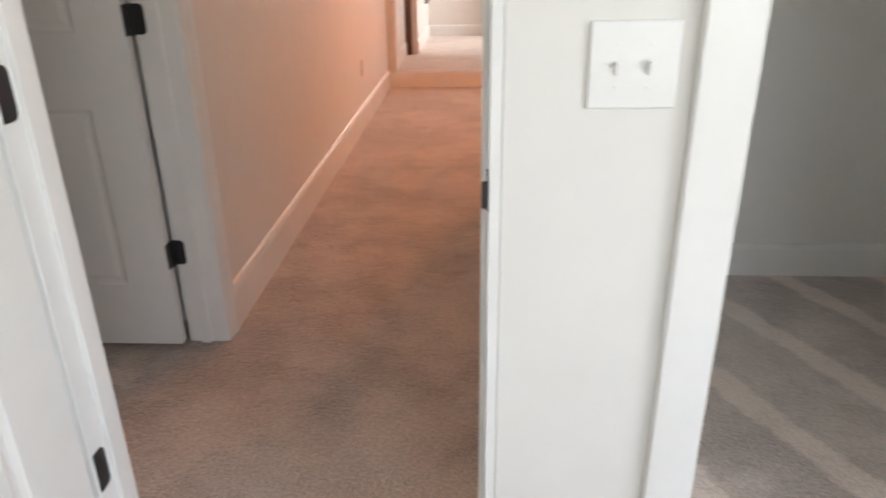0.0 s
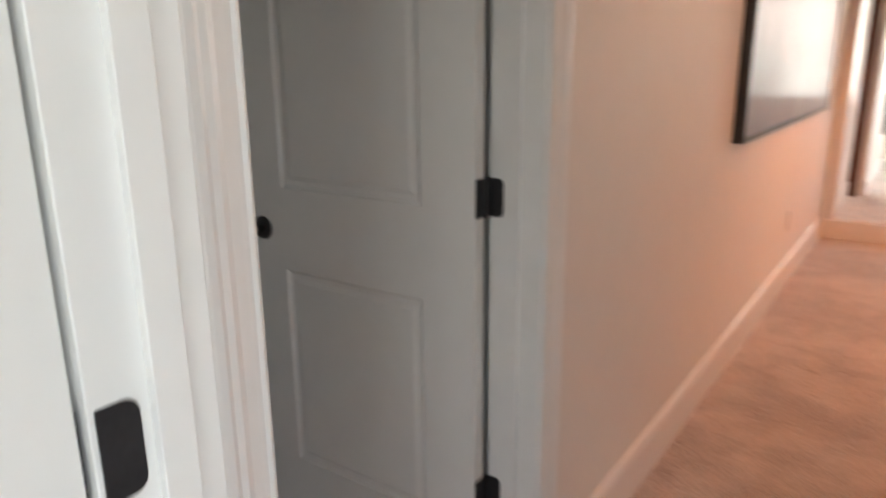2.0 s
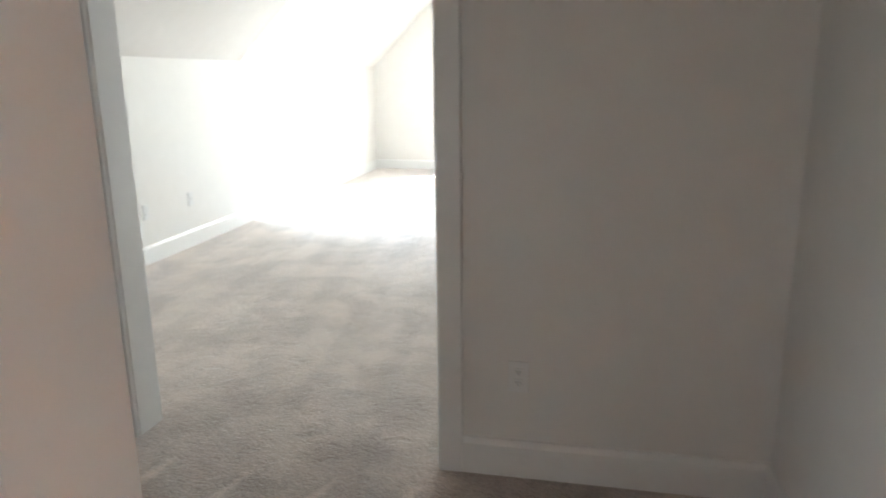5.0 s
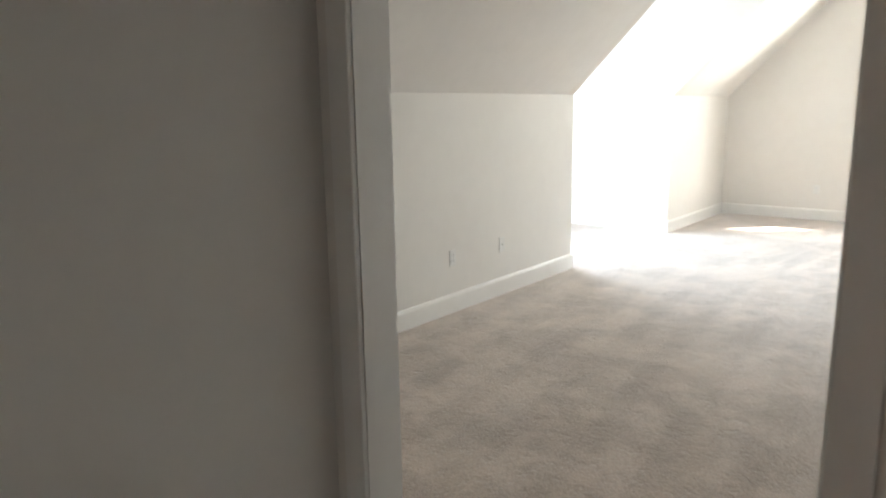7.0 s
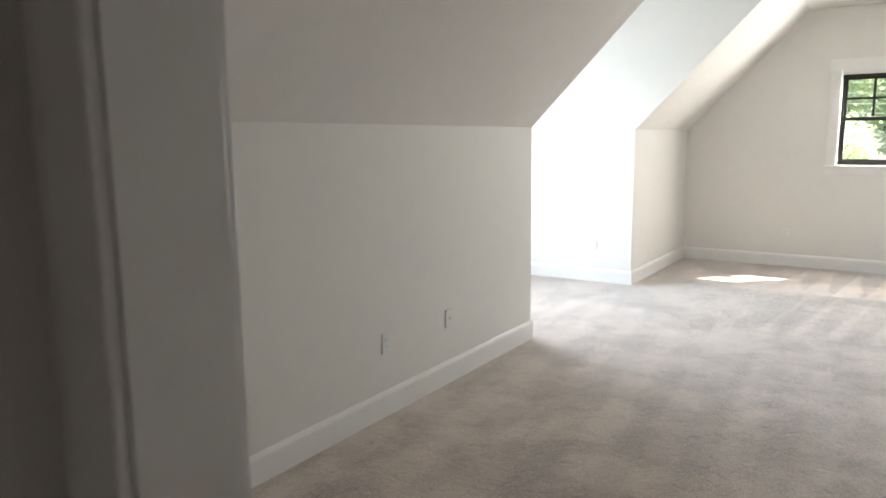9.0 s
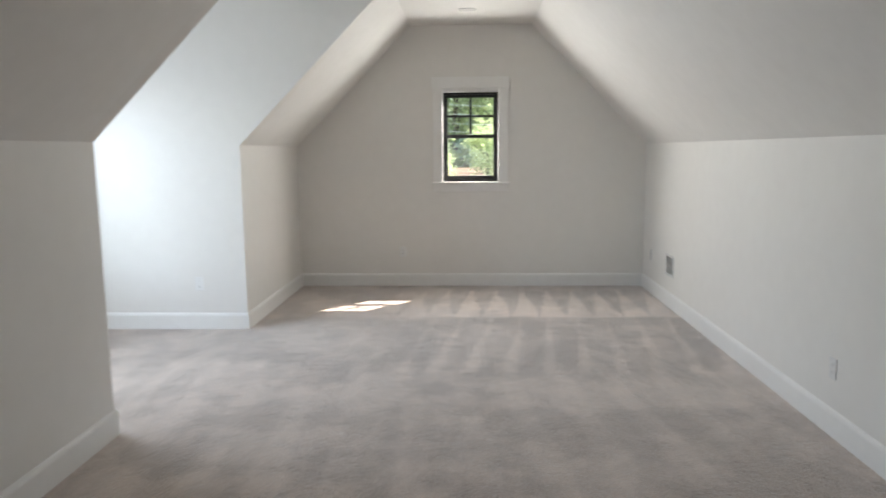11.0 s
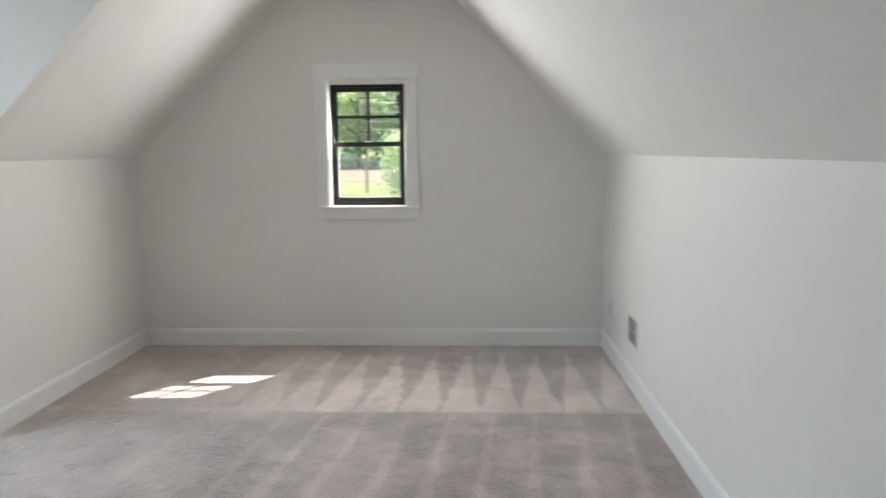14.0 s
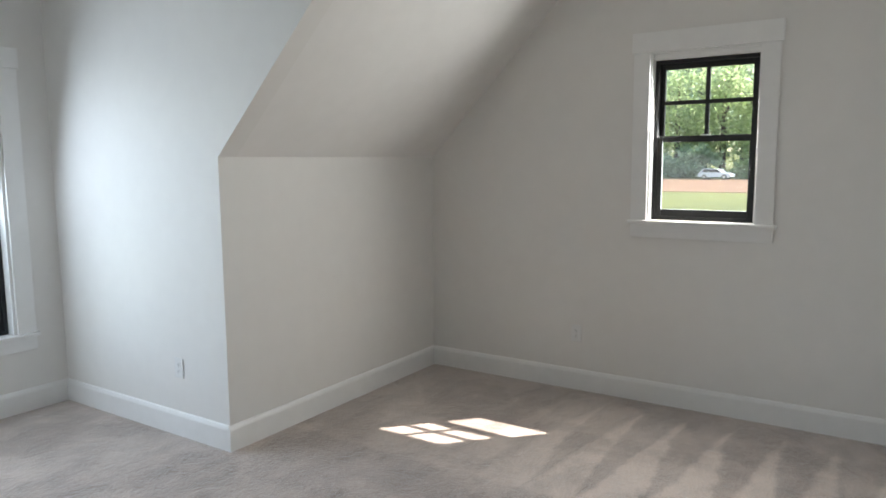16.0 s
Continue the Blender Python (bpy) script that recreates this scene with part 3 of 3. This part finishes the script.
# ---- windows ----
def double_hung(root, x0, x1, z0, z1, muntins=True):
    """One black double-hung unit between x0..x1 and z0..z1, 0.075 to 0.135 behind the wall face."""
    bm = cube(x0, x0 + 0.022, 0.070, 0.140, z0, z1)
    box(bm, x1 - 0.022, x1, 0.070, 0.140, z0, z1)
    box(bm, x0 + 0.022, x1 - 0.022, 0.070, 0.140, z1 - 0.022, z1)
    box(bm, x0 + 0.022, x1 - 0.022, 0.070, 0.140, z0, z0 + 0.022)
    frame_ob = part("window_frame", bm, SASH, root, "black window frame")
    mid = z0 + (z1 - z0) * 0.5
    for nm, y, a, c in (("upper_sash", 0.112, mid - 0.005, z1 - 0.018), ("lower_sash", 0.082, z0 + 0.018, mid + 0.028)):
        l, r, w = x0 + 0.018, x1 - 0.018, 0.032
        bm = cube(l, l + w, y, y + 0.026, a, c, 0.002)
        box(bm, r - w, r, y, y + 0.026, a, c, 0.002)
        box(bm, l + w, r - w, y + 0.001, y + 0.025, c - 0.036, c, 0.002)
        box(bm, l + w, r - w, y + 0.001, y + 0.025, a, a + 0.036 if nm == "upper_sash" else a + 0.048, 0.002)
        sash = part(nm, bm, SASH, root, "black sash")
        if nm == "upper_sash" and muntins:
            bm = cube((l + r) / 2 - 0.012, (l + r) / 2 + 0.012, y + 0.003, y + 0.023, a + 0.034, c - 0.034)
            part("muntin", bm, SASH, sash)
            zz = (a + c) / 2
            for p, q in ((l + w, (l + r) / 2 - 0.012), ((l + r) / 2 + 0.012, r - w)):
                part("muntin", cube(p, q, y + 0.003, y + 0.023, zz - 0.012, zz + 0.012), SASH, sash)
        pane = part("pane", cube(l + w - 0.004, r - w + 0.004, y + 0.012, y + 0.014, a + 0.03, c - 0.03), GLASS, sash, "clear glass pane")
        pane.visible_shadow = False
    lock = cube((x0 + x1) / 2 - 0.03, (x0 + x1) / 2 + 0.03, 0.083, 0.105, mid + 0.028, mid + 0.036, 0.003)
    part("sash_lock", lock, PLASTIC, root, "white sash lock")
    return frame_ob


def window(name, m, w, h, label, units=1, jamb=0.022, head=0.022, c=0.105):
    """A cased window round an opening w by h with its lower corner at the origin; y points outward."""
    root = thing(name, m, label, "window", kind="structure")
    bm = cube(0, jamb, 0.001, 0.150, 0, h)
    box(bm, w - jamb, w, 0.001, 0.150, 0, h)
    box(bm, jamb, w - jamb, 0.030, 0.150, h - head, h)
    box(bm, jamb, w - jamb, 0.001, 0.030, h - 0.014, h)
    part("jamb_liner", bm, TRIM, root, "white painted reveal")
    step_w = (w - 2 * jamb - 0.05 * (units - 1)) / units
    for k in range(units):
        x = jamb + k * (step_w + 0.05)
        double_hung(root, x, x + step_w, 0.007, h - head)
        if k:
            part("mullion", cube(x - 0.05, x, 0.005, 0.14, 0.007, h - head, 0.002), TRIM, root)
    for x0, x1 in ((-c, 0.006), (w - 0.006, w + c)):
        part("side_casing", cube(x0, x1, -0.019, 0, 0.006, h - 0.004, 0.002), TRIM, root)
    part("head_casing", cube(-c - 0.012, w + c + 0.012, -0.026, 0, h - 0.004, h + 0.116, 0.002), TRIM, root)
    part("window_sill", cube(-c - 0.018, w + c + 0.018, -0.034, 0.072, -0.016, 0.006, 0.004), TRIM, root)
    part("apron", cube(-c, w + c, -0.017, 0, -0.100, -0.016, 0.002), TRIM, root)
    return root


window("window_1", pose(X_GABLE, W1Y0, W1Z0, 0, 0, 90), W1Y1 - W1Y0, W1Z1 - W1Z0, "black double-hung window in white casing, four small panes above", 1, 0.016, 0.046, 0.094)
window("window_2", pose(DWX1, DY, DWZ0, 0, 0, 180), DWX1 - DWX0, DWZ1 - DWZ0, "paired black double-hung dormer windows in white casing", 2)
window("window_3", pose(LW0, YB, LWZ0), LW1 - LW0, LWZ1 - LWZ0, "wide black-framed landing windows full of daylight", 2)


# ---- plates, vent, lamps ----
def outlet(m, label):
    """A duplex outlet; the plate lies in x and z, and stands out along -y."""
    root = thing("outlet", m, label, "outlet", "wall outlets")
    part("plate", cube(-0.036, 0.036, -0.006, 0, -0.058, 0.058, 0.0025), PLASTIC, root)
    for z in (0.020, -0.020):
        face = part("receptacle", cube(-0.0165, 0.0165, -0.0085, -0.006, z - 0.014, z + 0.014, 0.001), PLASTIC, root)
        part("slot", cube(-0.0075, -0.0055, -0.0089, -0.0085, z - 0.003, z + 0.006), SLOT, face)
        part("slot", cube(0.0055, 0.0075, -0.0089, -0.0085, z - 0.004, z + 0.006), SLOT, face)
        part("slot", cube(-0.002, 0.002, -0.0089, -0.0085, z - 0.010, z - 0.006), SLOT, face)
    part("screw", lathe(bmesh.new(), [(0.003, 0), (0.003, 0.0008), (0.002, 0.0012)], pose(0, -0.006, 0, 90), 10), PLASTIC, root)
    return root


def blank_plate(m, label):
    root = thing("cable_plate", m, label, "wall plate", "wall outlets")
    part("plate", cube(-0.036, 0.036, -0.006, 0, -0.058, 0.058, 0.0025), PLASTIC, root)
    part("socket", lathe(bmesh.new(), [(0.006, 0), (0.006, 0.006), (0.004, 0.006), (0.004, 0.002)], pose(0, -0.006, 0, 90), 12), STEEL, root, "small metal socket")
    return root


S_, N_, W_, E_ = 180, 0, 90, -90         # turns for walls to the south, north, west and east of the room
o1 = outlet(pose(-2.497, 0, 0.41, 0, 0, S_), "white duplex outlet on the knee wall")
blank_plate(pose(-3.128, 0, 0.41, 0, 0, S_), "white wall plate with a cable socket")
for x, y, z, turn, label in ((DX0, -0.41, 0.40, W_, "white duplex outlet on the dormer side wall"),
                             (X_GABLE, 1.17, 0.39, W_, "white duplex outlet on the gable wall"),
                             (-4.371, Y_N, 0.36, N_, "white duplex outlet on the long knee wall"),
                             (-8.18, Y_N, 0.40, N_, "white duplex outlet near the room corner"),
                             (0, 3.172, 0.384, W_, "white duplex outlet on the lobby wall"),
                             (1.25, 4.015, 0.38, N_, "white duplex outlet behind the open door"),
                             (HALL_W, 7.1, 0.44, W_, "white duplex outlet low on the hall wall")):
    tagged(copy_thing(o1, pose(x, y, z, 0, 0, turn)), label)


def switch(m, label, gangs=2):
    root = thing("light_switch", m, label, "light switch")
    w = 0.0635 if gangs == 2 else 0.038
    part("plate", cube(-w, w, -0.0065, 0, -0.062, 0.062, 0.003), PLASTIC, root)
    for x in ((-0.023, 0.023) if gangs == 2 else (0,)):
        part("slot_frame", cube(x - 0.0055, x + 0.0055, -0.0072, -0.0065, -0.012, 0.012), PLASTIC, root)
        bm = cube(-0.0036, 0.0036, -0.007, 0, -0.010, 0.010, 0.0012)
        bm.transform(pose(x, -0.0065, -0.002, 25, 0, 0))
        part("toggle", bm, PLASTIC, root, "white toggle")
        for z in (-0.030, 0.030):
            part("screw", lathe(bmesh.new(), [(0.0035, 0), (0.0035, 0.0008), (0.0025, 0.0012)], pose(x, -0.0065, z, 90), 10), PLASTIC, root)
    return root


switch(pose(3.654, 2.77, 1.121), "white double toggle switch plate on the bedroom wall")
switch(pose(1.90, 2.95, 1.12, 0, 0, 180), "white single switch plate on the lobby wall corner", 1)


def vent(m, label):
    root = thing("wall_vent", m, label, "air vent")
    w, h, b = 0.135, 0.105, 0.020
    bm = cube(-w, w, -0.007, 0, h - b, h, 0.002)
    box(bm, -w, w, -0.007, 0, -h, -h + b, 0.002)
    box(bm, -w, -w + b, -0.007, 0, -h + b, h - b, 0.002)
    box(bm, w - b, w, -0.007, 0, -h + b, h - b, 0.002)
    part("frame", bm, PLASTIC, root)
    # a dark sheet stands in for the shade behind the slats
    part("backing", cube(-w + b, w - b, -0.001, -0.0004, -h + b, h - b), SLOT, root, "dark sheet for the shaded hollow behind the slats")
    for k in range(11):
        x = -w + b + 0.007 + k * (2 * (w - b) - 0.014) / 10
        bm = cube(-0.0008, 0.0008, -0.005, 0.0045, -h + b, h - b)
        bm.transform(pose(x, -0.0045, 0, 0, 0, 35))
        part("slat", bm, PLASTIC, root)
    part("divider", cube(-w + b, w - b, -0.0085, -0.007, -0.003, 0.003), PLASTIC, root)
    return root


vent(pose(-7.465, Y_N, 0.402), "white louvred air vent low on the wall")


def downlight(m, label, lens):
    root = thing("downlight", m, label, "ceiling light", "recessed downlights")
    part("trim_ring", lathe(bmesh.new(), [(0.055, -0.003), (0.062, -0.010), (0.085, -0.005), (0.088, 0.0)], m=Matrix(), steps=32), PLASTIC, root, "", True)
    part("lens", lathe(bmesh.new(), [(0.054, -0.001), (0.054, -0.004), (0.03, -0.006)], steps=32), lens, root, "frosted lens")
    return root


downlight(pose(-7.70, 1.91, FLAT), "small recessed white downlight, switched off", PLASTIC)


# ---- picture in the hall ----
def art_material(name, stops, axis=2, scale=1.0):
    m = material(name, (0.5, 0.5, 0.5), 0.6)
    n, l = m.node_tree.nodes, m.node_tree.links
    pos = n.new("ShaderNodeNewGeometry").outputs["Position"]
    sep = n.new("ShaderNodeSeparateXYZ")
    l.new(pos, sep.inputs[0])
    nz = n.new("ShaderNodeTexNoise")
    nz.inputs["Scale"].default_value, nz.inputs["Detail"].default_value = 3.0, 5
    l.new(pos, nz.inputs["Vector"])
    add = n.new("ShaderNodeMath")
    add.operation = "MULTIPLY_ADD"
    add.inputs[1].default_value = 0.35
    l.new(nz.outputs["Fac"], add.inputs[0]), l.new(sep.outputs[axis], add.inputs[2])
    rg = n.new("ShaderNodeMapRange")
    rg.inputs["From Min"].default_value, rg.inputs["From Max"].default_value = 1.2, 2.1
    l.new(add.outputs[0], rg.inputs["Value"])
    cr = n.new("ShaderNodeValToRGB")
    cr.color_ramp.elements[0].position, cr.color_ramp.elements[0].color = stops[0][0], (*stops[0][1], 1)
    cr.color_ramp.elements[1].position, cr.color_ramp.elements[1].color = stops[-1][0], (*stops[-1][1], 1)
    for p, c in stops[1:-1]:
        cr.color_ramp.elements.new(p).color = (*c, 1)
    l.new(rg.outputs["Result"], cr.inputs[0])
    l.new(cr.outputs[0], n["Principled BSDF"].inputs["Base Color"])
    n["Principled BSDF"].inputs["Coat Weight"].default_value = 0.2
    n["Principled BSDF"].inputs["Coat Roughness"].default_value = 0.15
    return m


ART = art_material("seascape_print", [(0.0, (0.20, 0.23, 0.28)), (0.35, (0.30, 0.34, 0.40)), (0.6, (0.50, 0.50, 0.54)), (1.0, (0.74, 0.70, 0.70))])
pic = thing("framed_picture", pose(HALL_W, 0, 0), "large hazy grey seascape print in a deep black frame", "picture")
PY0, PY1, PZ0, PZ1 = 5.50, 7.95, 1.06, 2.05
bm = cube(0, 0.045, PY0, PY0 + 0.022, PZ0, PZ1)
box(bm, 0, 0.045, PY1 - 0.022, PY1, PZ0, PZ1)
box(bm, 0, 0.045, PY0 + 0.022, PY1 - 0.022, PZ0, PZ0 + 0.022)
box(bm, 0, 0.045, PY0 + 0.022, PY1 - 0.022, PZ1 - 0.022, PZ1)
part("frame", bm, BLACK, pic, "thin deep black frame")
part("print", cube(0, 0.038, PY0 + 0.022, PY1 - 0.022, PZ0 + 0.022, PZ1 - 0.022), ART, pic, "hazy grey and rose print")

# ---- landing ----
rail = thing("stair_railing", pose(3.74, 11.60, LZ), "dark wood newel post and handrail with white balusters", "railing")
newel = bmesh.new()
box(newel, -0.07, 0.07, -0.07, 0.07, 0, 0.38, 0.006)
box(newel, -0.05, 0.05, -0.05, 0.05, 0.38, 1.10, 0.008)
box(newel, -0.065, 0.065, -0.065, 0.065, 1.02, 1.05, 0.006)
box(newel, -0.075, 0.075, -0.075, 0.075, 1.10, 1.14, 0.008)
box(newel, -0.055, 0.055, -0.055, 0.055, 1.14, 1.19, 0.015)
part("newel_post", newel, WOOD, rail)
part("handrail", cube(0.05, 2.9, -0.032, 0.032, 1.01, 1.07, 0.012), WOOD, rail)
part("shoe_rail", cube(0.07, 2.9, -0.04, 0.04, 0, 0.03, 0.004), TRIM, rail, "white shoe rail")
for k in range(20):
    part("baluster", cube(0.16 + k * 0.135, 0.19 + k * 0.135, -0.015, 0.015, 0.03, 1.01, 0.003), TRIM, rail, "white baluster")

for y0, z0, h in ((10.5, 1.55, 0.62), (11.28, 1.15, 0.5), (11.28, 0.60, 0.42)):
    fr = thing("wall_frame", pose(2.73, y0, z0), "narrow dark picture frame on the landing wall", "picture", "landing pictures")
    bm = cube(0, 0.025, 0, 0.03, 0, h)
    box(bm, 0, 0.025, 0.37, 0.40, 0, h)
    box(bm, 0, 0.025, 0.03, 0.37, 0, 0.03)
    box(bm, 0, 0.025, 0.03, 0.37, h - 0.03, h)
    part("frame", bm, BLACK, fr)
    part("print", cube(0, 0.012, 0.03, 0.37, 0.03, h - 0.03), ART, fr)
part("door_edge", cube(2.602, 2.672, 9.905, 9.978, LZ, 2.2, 0.004), WOOD)
tagged(bpy.data.objects["door_edge"], "brown wooden door edge standing against the landing wall", "door edge", kind="structure")

chair = thing("dining_chair", pose(4.34, 9.70, LZ, 0, 0, 20), "pale upholstered chair with dark wooden legs on the landing", "chair")
part("seat", cube(-0.25, 0.25, -0.25, 0.25, 0.40, 0.50, 0.035), FABRIC, chair, "pale padded seat")
bm = cube(-0.25, 0.25, 0, 0.09, 0, 0.56, 0.035)
bm.transform(pose(0, 0.19, 0.48, -8))
part("backrest", bm, FABRIC, chair, "pale padded backrest")
for x in (-0.21, 0.21):
    for y in (-0.21, 0.21):
        part("leg", sweep(bmesh.new(), [(-0.02, -0.02), (0.02, -0.02), (0.02, 0.02), (-0.02, 0.02)], (x, y, 0), (x * 0.95, y * 0.95, 0.41), (1, 0, 0), (0, 1, 0)), WOOD, chair)

# ---- outdoors ----
GZ = -3.3


def rise(x):
    """Height of the ground: level round the house, then a bank up to a gently rising field."""
    stops = ((-400, 6.0), (-160, 1.0), (-110, -1.0), (-50, -1.5), (-22, GZ), (400, GZ))
    for (x0, z0), (x1, z1) in zip(stops, stops[1:]):
        if x <= x1:
            return z0 + (z1 - z0) * (x - x0) / (x1 - x0)


bm = bmesh.new()
cols = [-400, -260, -160, -135, -110, -90, -70, -50, -40, -30, -22, -8, 30, 120, 400]
rows_ = [-400, -150, -70, -40, -20, 0, 20, 40, 70, 150, 400]
grid = [[bm.verts.new((x, y, rise(x))) for y in rows_] for x in cols]
for i in range(len(cols) - 1):
    for j in range(len(rows_) - 1):
        bm.faces.new((grid[i][j], grid[i + 1][j], grid[i + 1][j + 1], grid[i][j + 1]))
structure("ground", bm, GRASS, "sunlit yellow-green lawn rising to a field", "lawn")
bm = cube(-8.68, 2.30, -0.12, 4.1, GZ, -0.251)
box(bm, DX0 - 0.12, DX1 + 0.12, DY - 0.15, -0.12, GZ, -0.251)
box(bm, 2.30, 6.02, -1.72, 11.9, GZ, -0.251)
structure("wall_lower_storey", bm, PAINT, "plain white lower storey carrying the rooms", "wall")
bm = bmesh.new()
prism(bm, [(x, -90, rise(x) + 0.03) for x in (-70, -87, -104)] + [(-104, -90, rise(-104) - 0.2), (-70, -90, rise(-70) - 0.2)], (0, 150, 0))
structure("ground_clay", bm, CLAY, "bare reddish strip of earth beyond the lawn", "earth")
glow = material("daylight_haze", (1, 1, 1), 1.0)
glow.node_tree.nodes["Principled BSDF"].inputs["Emission Color"].default_value = (1.0, 0.99, 0.97, 1)
glow.node_tree.nodes["Principled BSDF"].inputs["Emission Strength"].default_value = 1.0
structure("backdrop", cube(-70, 90, 70, 70.3, GZ - 0.2, 40), glow, "bright hazy sky beyond the landing window", "sky backdrop")


def leaf_mesh(name, count, centre, radii, size, rng, mat, parent, label=""):
    """A crown of small leaf sprays gathered in clumps, with gaps between them."""
    clumps = max(10, count // 90)
    d = rng.normal(size=(clumps, 3))
    d /= np.linalg.norm(d, axis=1)[:, None]
    hubs = d * rng.uniform(0.45, 1.0, (clumps, 1)) * np.array(radii) + np.array(centre)
    pick = rng.integers(0, clumps, count)
    p = hubs[pick] + rng.normal(size=(count, 3)) * np.array(radii) * 0.16
    a = rng.normal(size=(count, 3))
    a /= np.linalg.norm(a, axis=1)[:, None]
    b = np.cross(a, rng.normal(size=(count, 3)))
    b /= np.linalg.norm(b, axis=1)[:, None]
    s = size * rng.uniform(0.5, 1.2, (count, 1))
    v = np.stack([p - a * s, p + b * s * 0.55, p + a * s, p - b * s * 0.55], 1).reshape(-1, 3)
    me = bpy.data.meshes.new(name)
    me.from_pydata(v.tolist(), [], np.arange(count * 4).reshape(-1, 4).tolist())
    me.materials.append(mat)
    ob = new(name, me)
    ob.parent = parent
    return tagged(ob, label)


def tree(x, y, height, radius, seed, mat, label, leaves=4200, leaf=0.02):
    rng = np.random.default_rng(seed)
    root = thing("tree", pose(x, y, rise(x)), label, "tree", "trees beyond the lawn")
    bm = bmesh.new()
    r = 0.03 * height
    lathe(bm, [(r * 1.5, -0.1), (r, height * 0.06), (r * 0.8, height * 0.4), (r * 0.35, height * 0.85)], steps=9)
    for k in range(9):
        z = height * rng.uniform(0.3, 0.75)
        turn, up = rng.uniform(0, 360), rng.uniform(25, 60)
        lathe(bm, [(r * 0.4, 0), (r * 0.25, radius * 0.5), (r * 0.08, radius * 0.95)], pose(0, 0, z, 0, 90 - up, turn), 6)
    part("trunk", bm, BARK, root)
    leaf_mesh("crown", leaves, (0, 0, height * 0.55), (radius, radius, height * 0.46), leaf * height, rng, mat, root)
    return root


rng0 = np.random.default_rng(4)
for k in range(16):
    x, y = -122 - (k % 2) * 11 - rng0.uniform(0, 5), -62 + k * 6.1 + rng0.uniform(-1.5, 1.5)
    tree(x, y, rng0.uniform(19, 27), rng0.uniform(5.0, 7.0), 20 + k, LEAF, "tall leafy green tree at the edge of the field", 4200)
for x, y, h, r, s in ((-46, -1.0, 4.4, 1.7, 3), (-75, -22, 7.5, 2.9, 5), (-88, 8, 8.0, 3.2, 6), (-95, -33, 8.0, 3.4, 8), (-70, 3.6, 5.5, 2.2, 9)):
    tree(x, y, h, r, s, LEAF_YELLOW, "young light green tree on the lawn", 5000, 0.026)
for k in range(10):
    x, y = -113 - rng0.uniform(0, 5), -52 + k * 6.4 + rng0.uniform(-1.5, 1.5)
    tree(x, y, rng0.uniform(13, 21), rng0.uniform(4.0, 5.6), 60 + k, LEAF_YELLOW, "broad light green tree before the wood", 3800)


def shrub(x, y, r, seed, mat, label):
    rng = np.random.default_rng(seed)
    root = thing("shrub", pose(x, y, rise(x)), label, "shrub", "shrubs along the lawn")
    bm = bmesh.new()
    for k in range(6):
        lathe(bm, [(0.03, 0), (0.02, r * 0.6), (0.006, r * 1.2)], pose(0, 0, 0, rng.uniform(-35, 35), rng.uniform(-35, 35), 0), 5)
    part("stems", bm, BARK, root)
    leaf_mesh("foliage", 1800, (0, 0, r * 0.75), (r, r, r * 0.7), 0.1 * r + 0.08, rng, mat, root)


for k in range(17):
    shrub(-111 + rng0.uniform(-3, 3), -58 + k * 4.6 + rng0.uniform(-2, 2), rng0.uniform(1.2, 3.4), 80 + k,
          LEAF if k % 3 else LEAF_YELLOW, "rounded leafy shrub before the trees")


def car(m, label):
    """A plain white estate car: body, glasshouse, wheels, lamps."""
    root = thing("car", m, label, "car")
    ring = [(-2.2, 0.35), (2.15, 0.35), (2.2, 0.62), (2.05, 0.82), (1.1, 0.92), (0.45, 1.42), (-1.5, 1.46), (-2.1, 0.95), (-2.25, 0.6)]
    part("body", prism(bmesh.new(), [(x, -0.85, z) for x, z in ring], (0, 1.7, 0)), CARPAINT, root)
    for y in (-0.862, 0.852):
        part("side_window", prism(bmesh.new(), [(x, y, z) for x, z in ((0.9, 0.95), (0.4, 1.36), (-1.4, 1.38), (-1.75, 0.97))], (0, 0.01, 0)), SLOT, root)
    for x in (-1.35, 1.35):
        for y in (-0.88, 0.68):
            wheel = part("wheel", lathe(bmesh.new(), [(0.33, 0), (0.34, 0.05), (0.34, 0.15), (0.33, 0.2)], pose(x, y + 0.2, 0.34, 90), 18), TYRE, root, "black tyre")
            part("rim", lathe(bmesh.new(), [(0.2, -0.01), (0.2, 0.21)], pose(x, y + 0.2, 0.34, 90), 14), STEEL, wheel)
    return root


car(pose(-104, -18.1, rise(-104), 0, 0, 80), "white car parked at the far side of the lawn")

# overhead wires crossing the view from the gable window
lines = thing("power_line", pose(-55, 0, rise(-55)), "pale overhead wires strung between two slim poles", "power line")
for y in (-4.8, 55):
    pole = part("pole", lathe(bmesh.new(), [(0.11, -0.2), (0.08, 7.6)], pose(0, y, 0), 10), BARK, lines, "slim wooden pole")
    part("crossarm", cube(-0.06, 0.06, y - 0.5, y + 0.5, 6.9, 7.0), BARK, pole)
for z in (6.7, 6.0, 5.3, 4.7):
    bm = bmesh.new()
    pts = [Vector((0.1, -4.8 + 59.8 * i / 16, z - 0.9 * (1 - ((i - 8) / 8.0) ** 2))) for i in range(17)]
    for a, c in zip(pts, pts[1:]):
        sweep(bm, [(-0.014, -0.014), (0.014, -0.014), (0.014, 0.014), (-0.014, 0.014)], a, c, (1, 0, 0), (0, 0, 1))
    part("wire", bm, WIRE, lines, "thin pale wire")
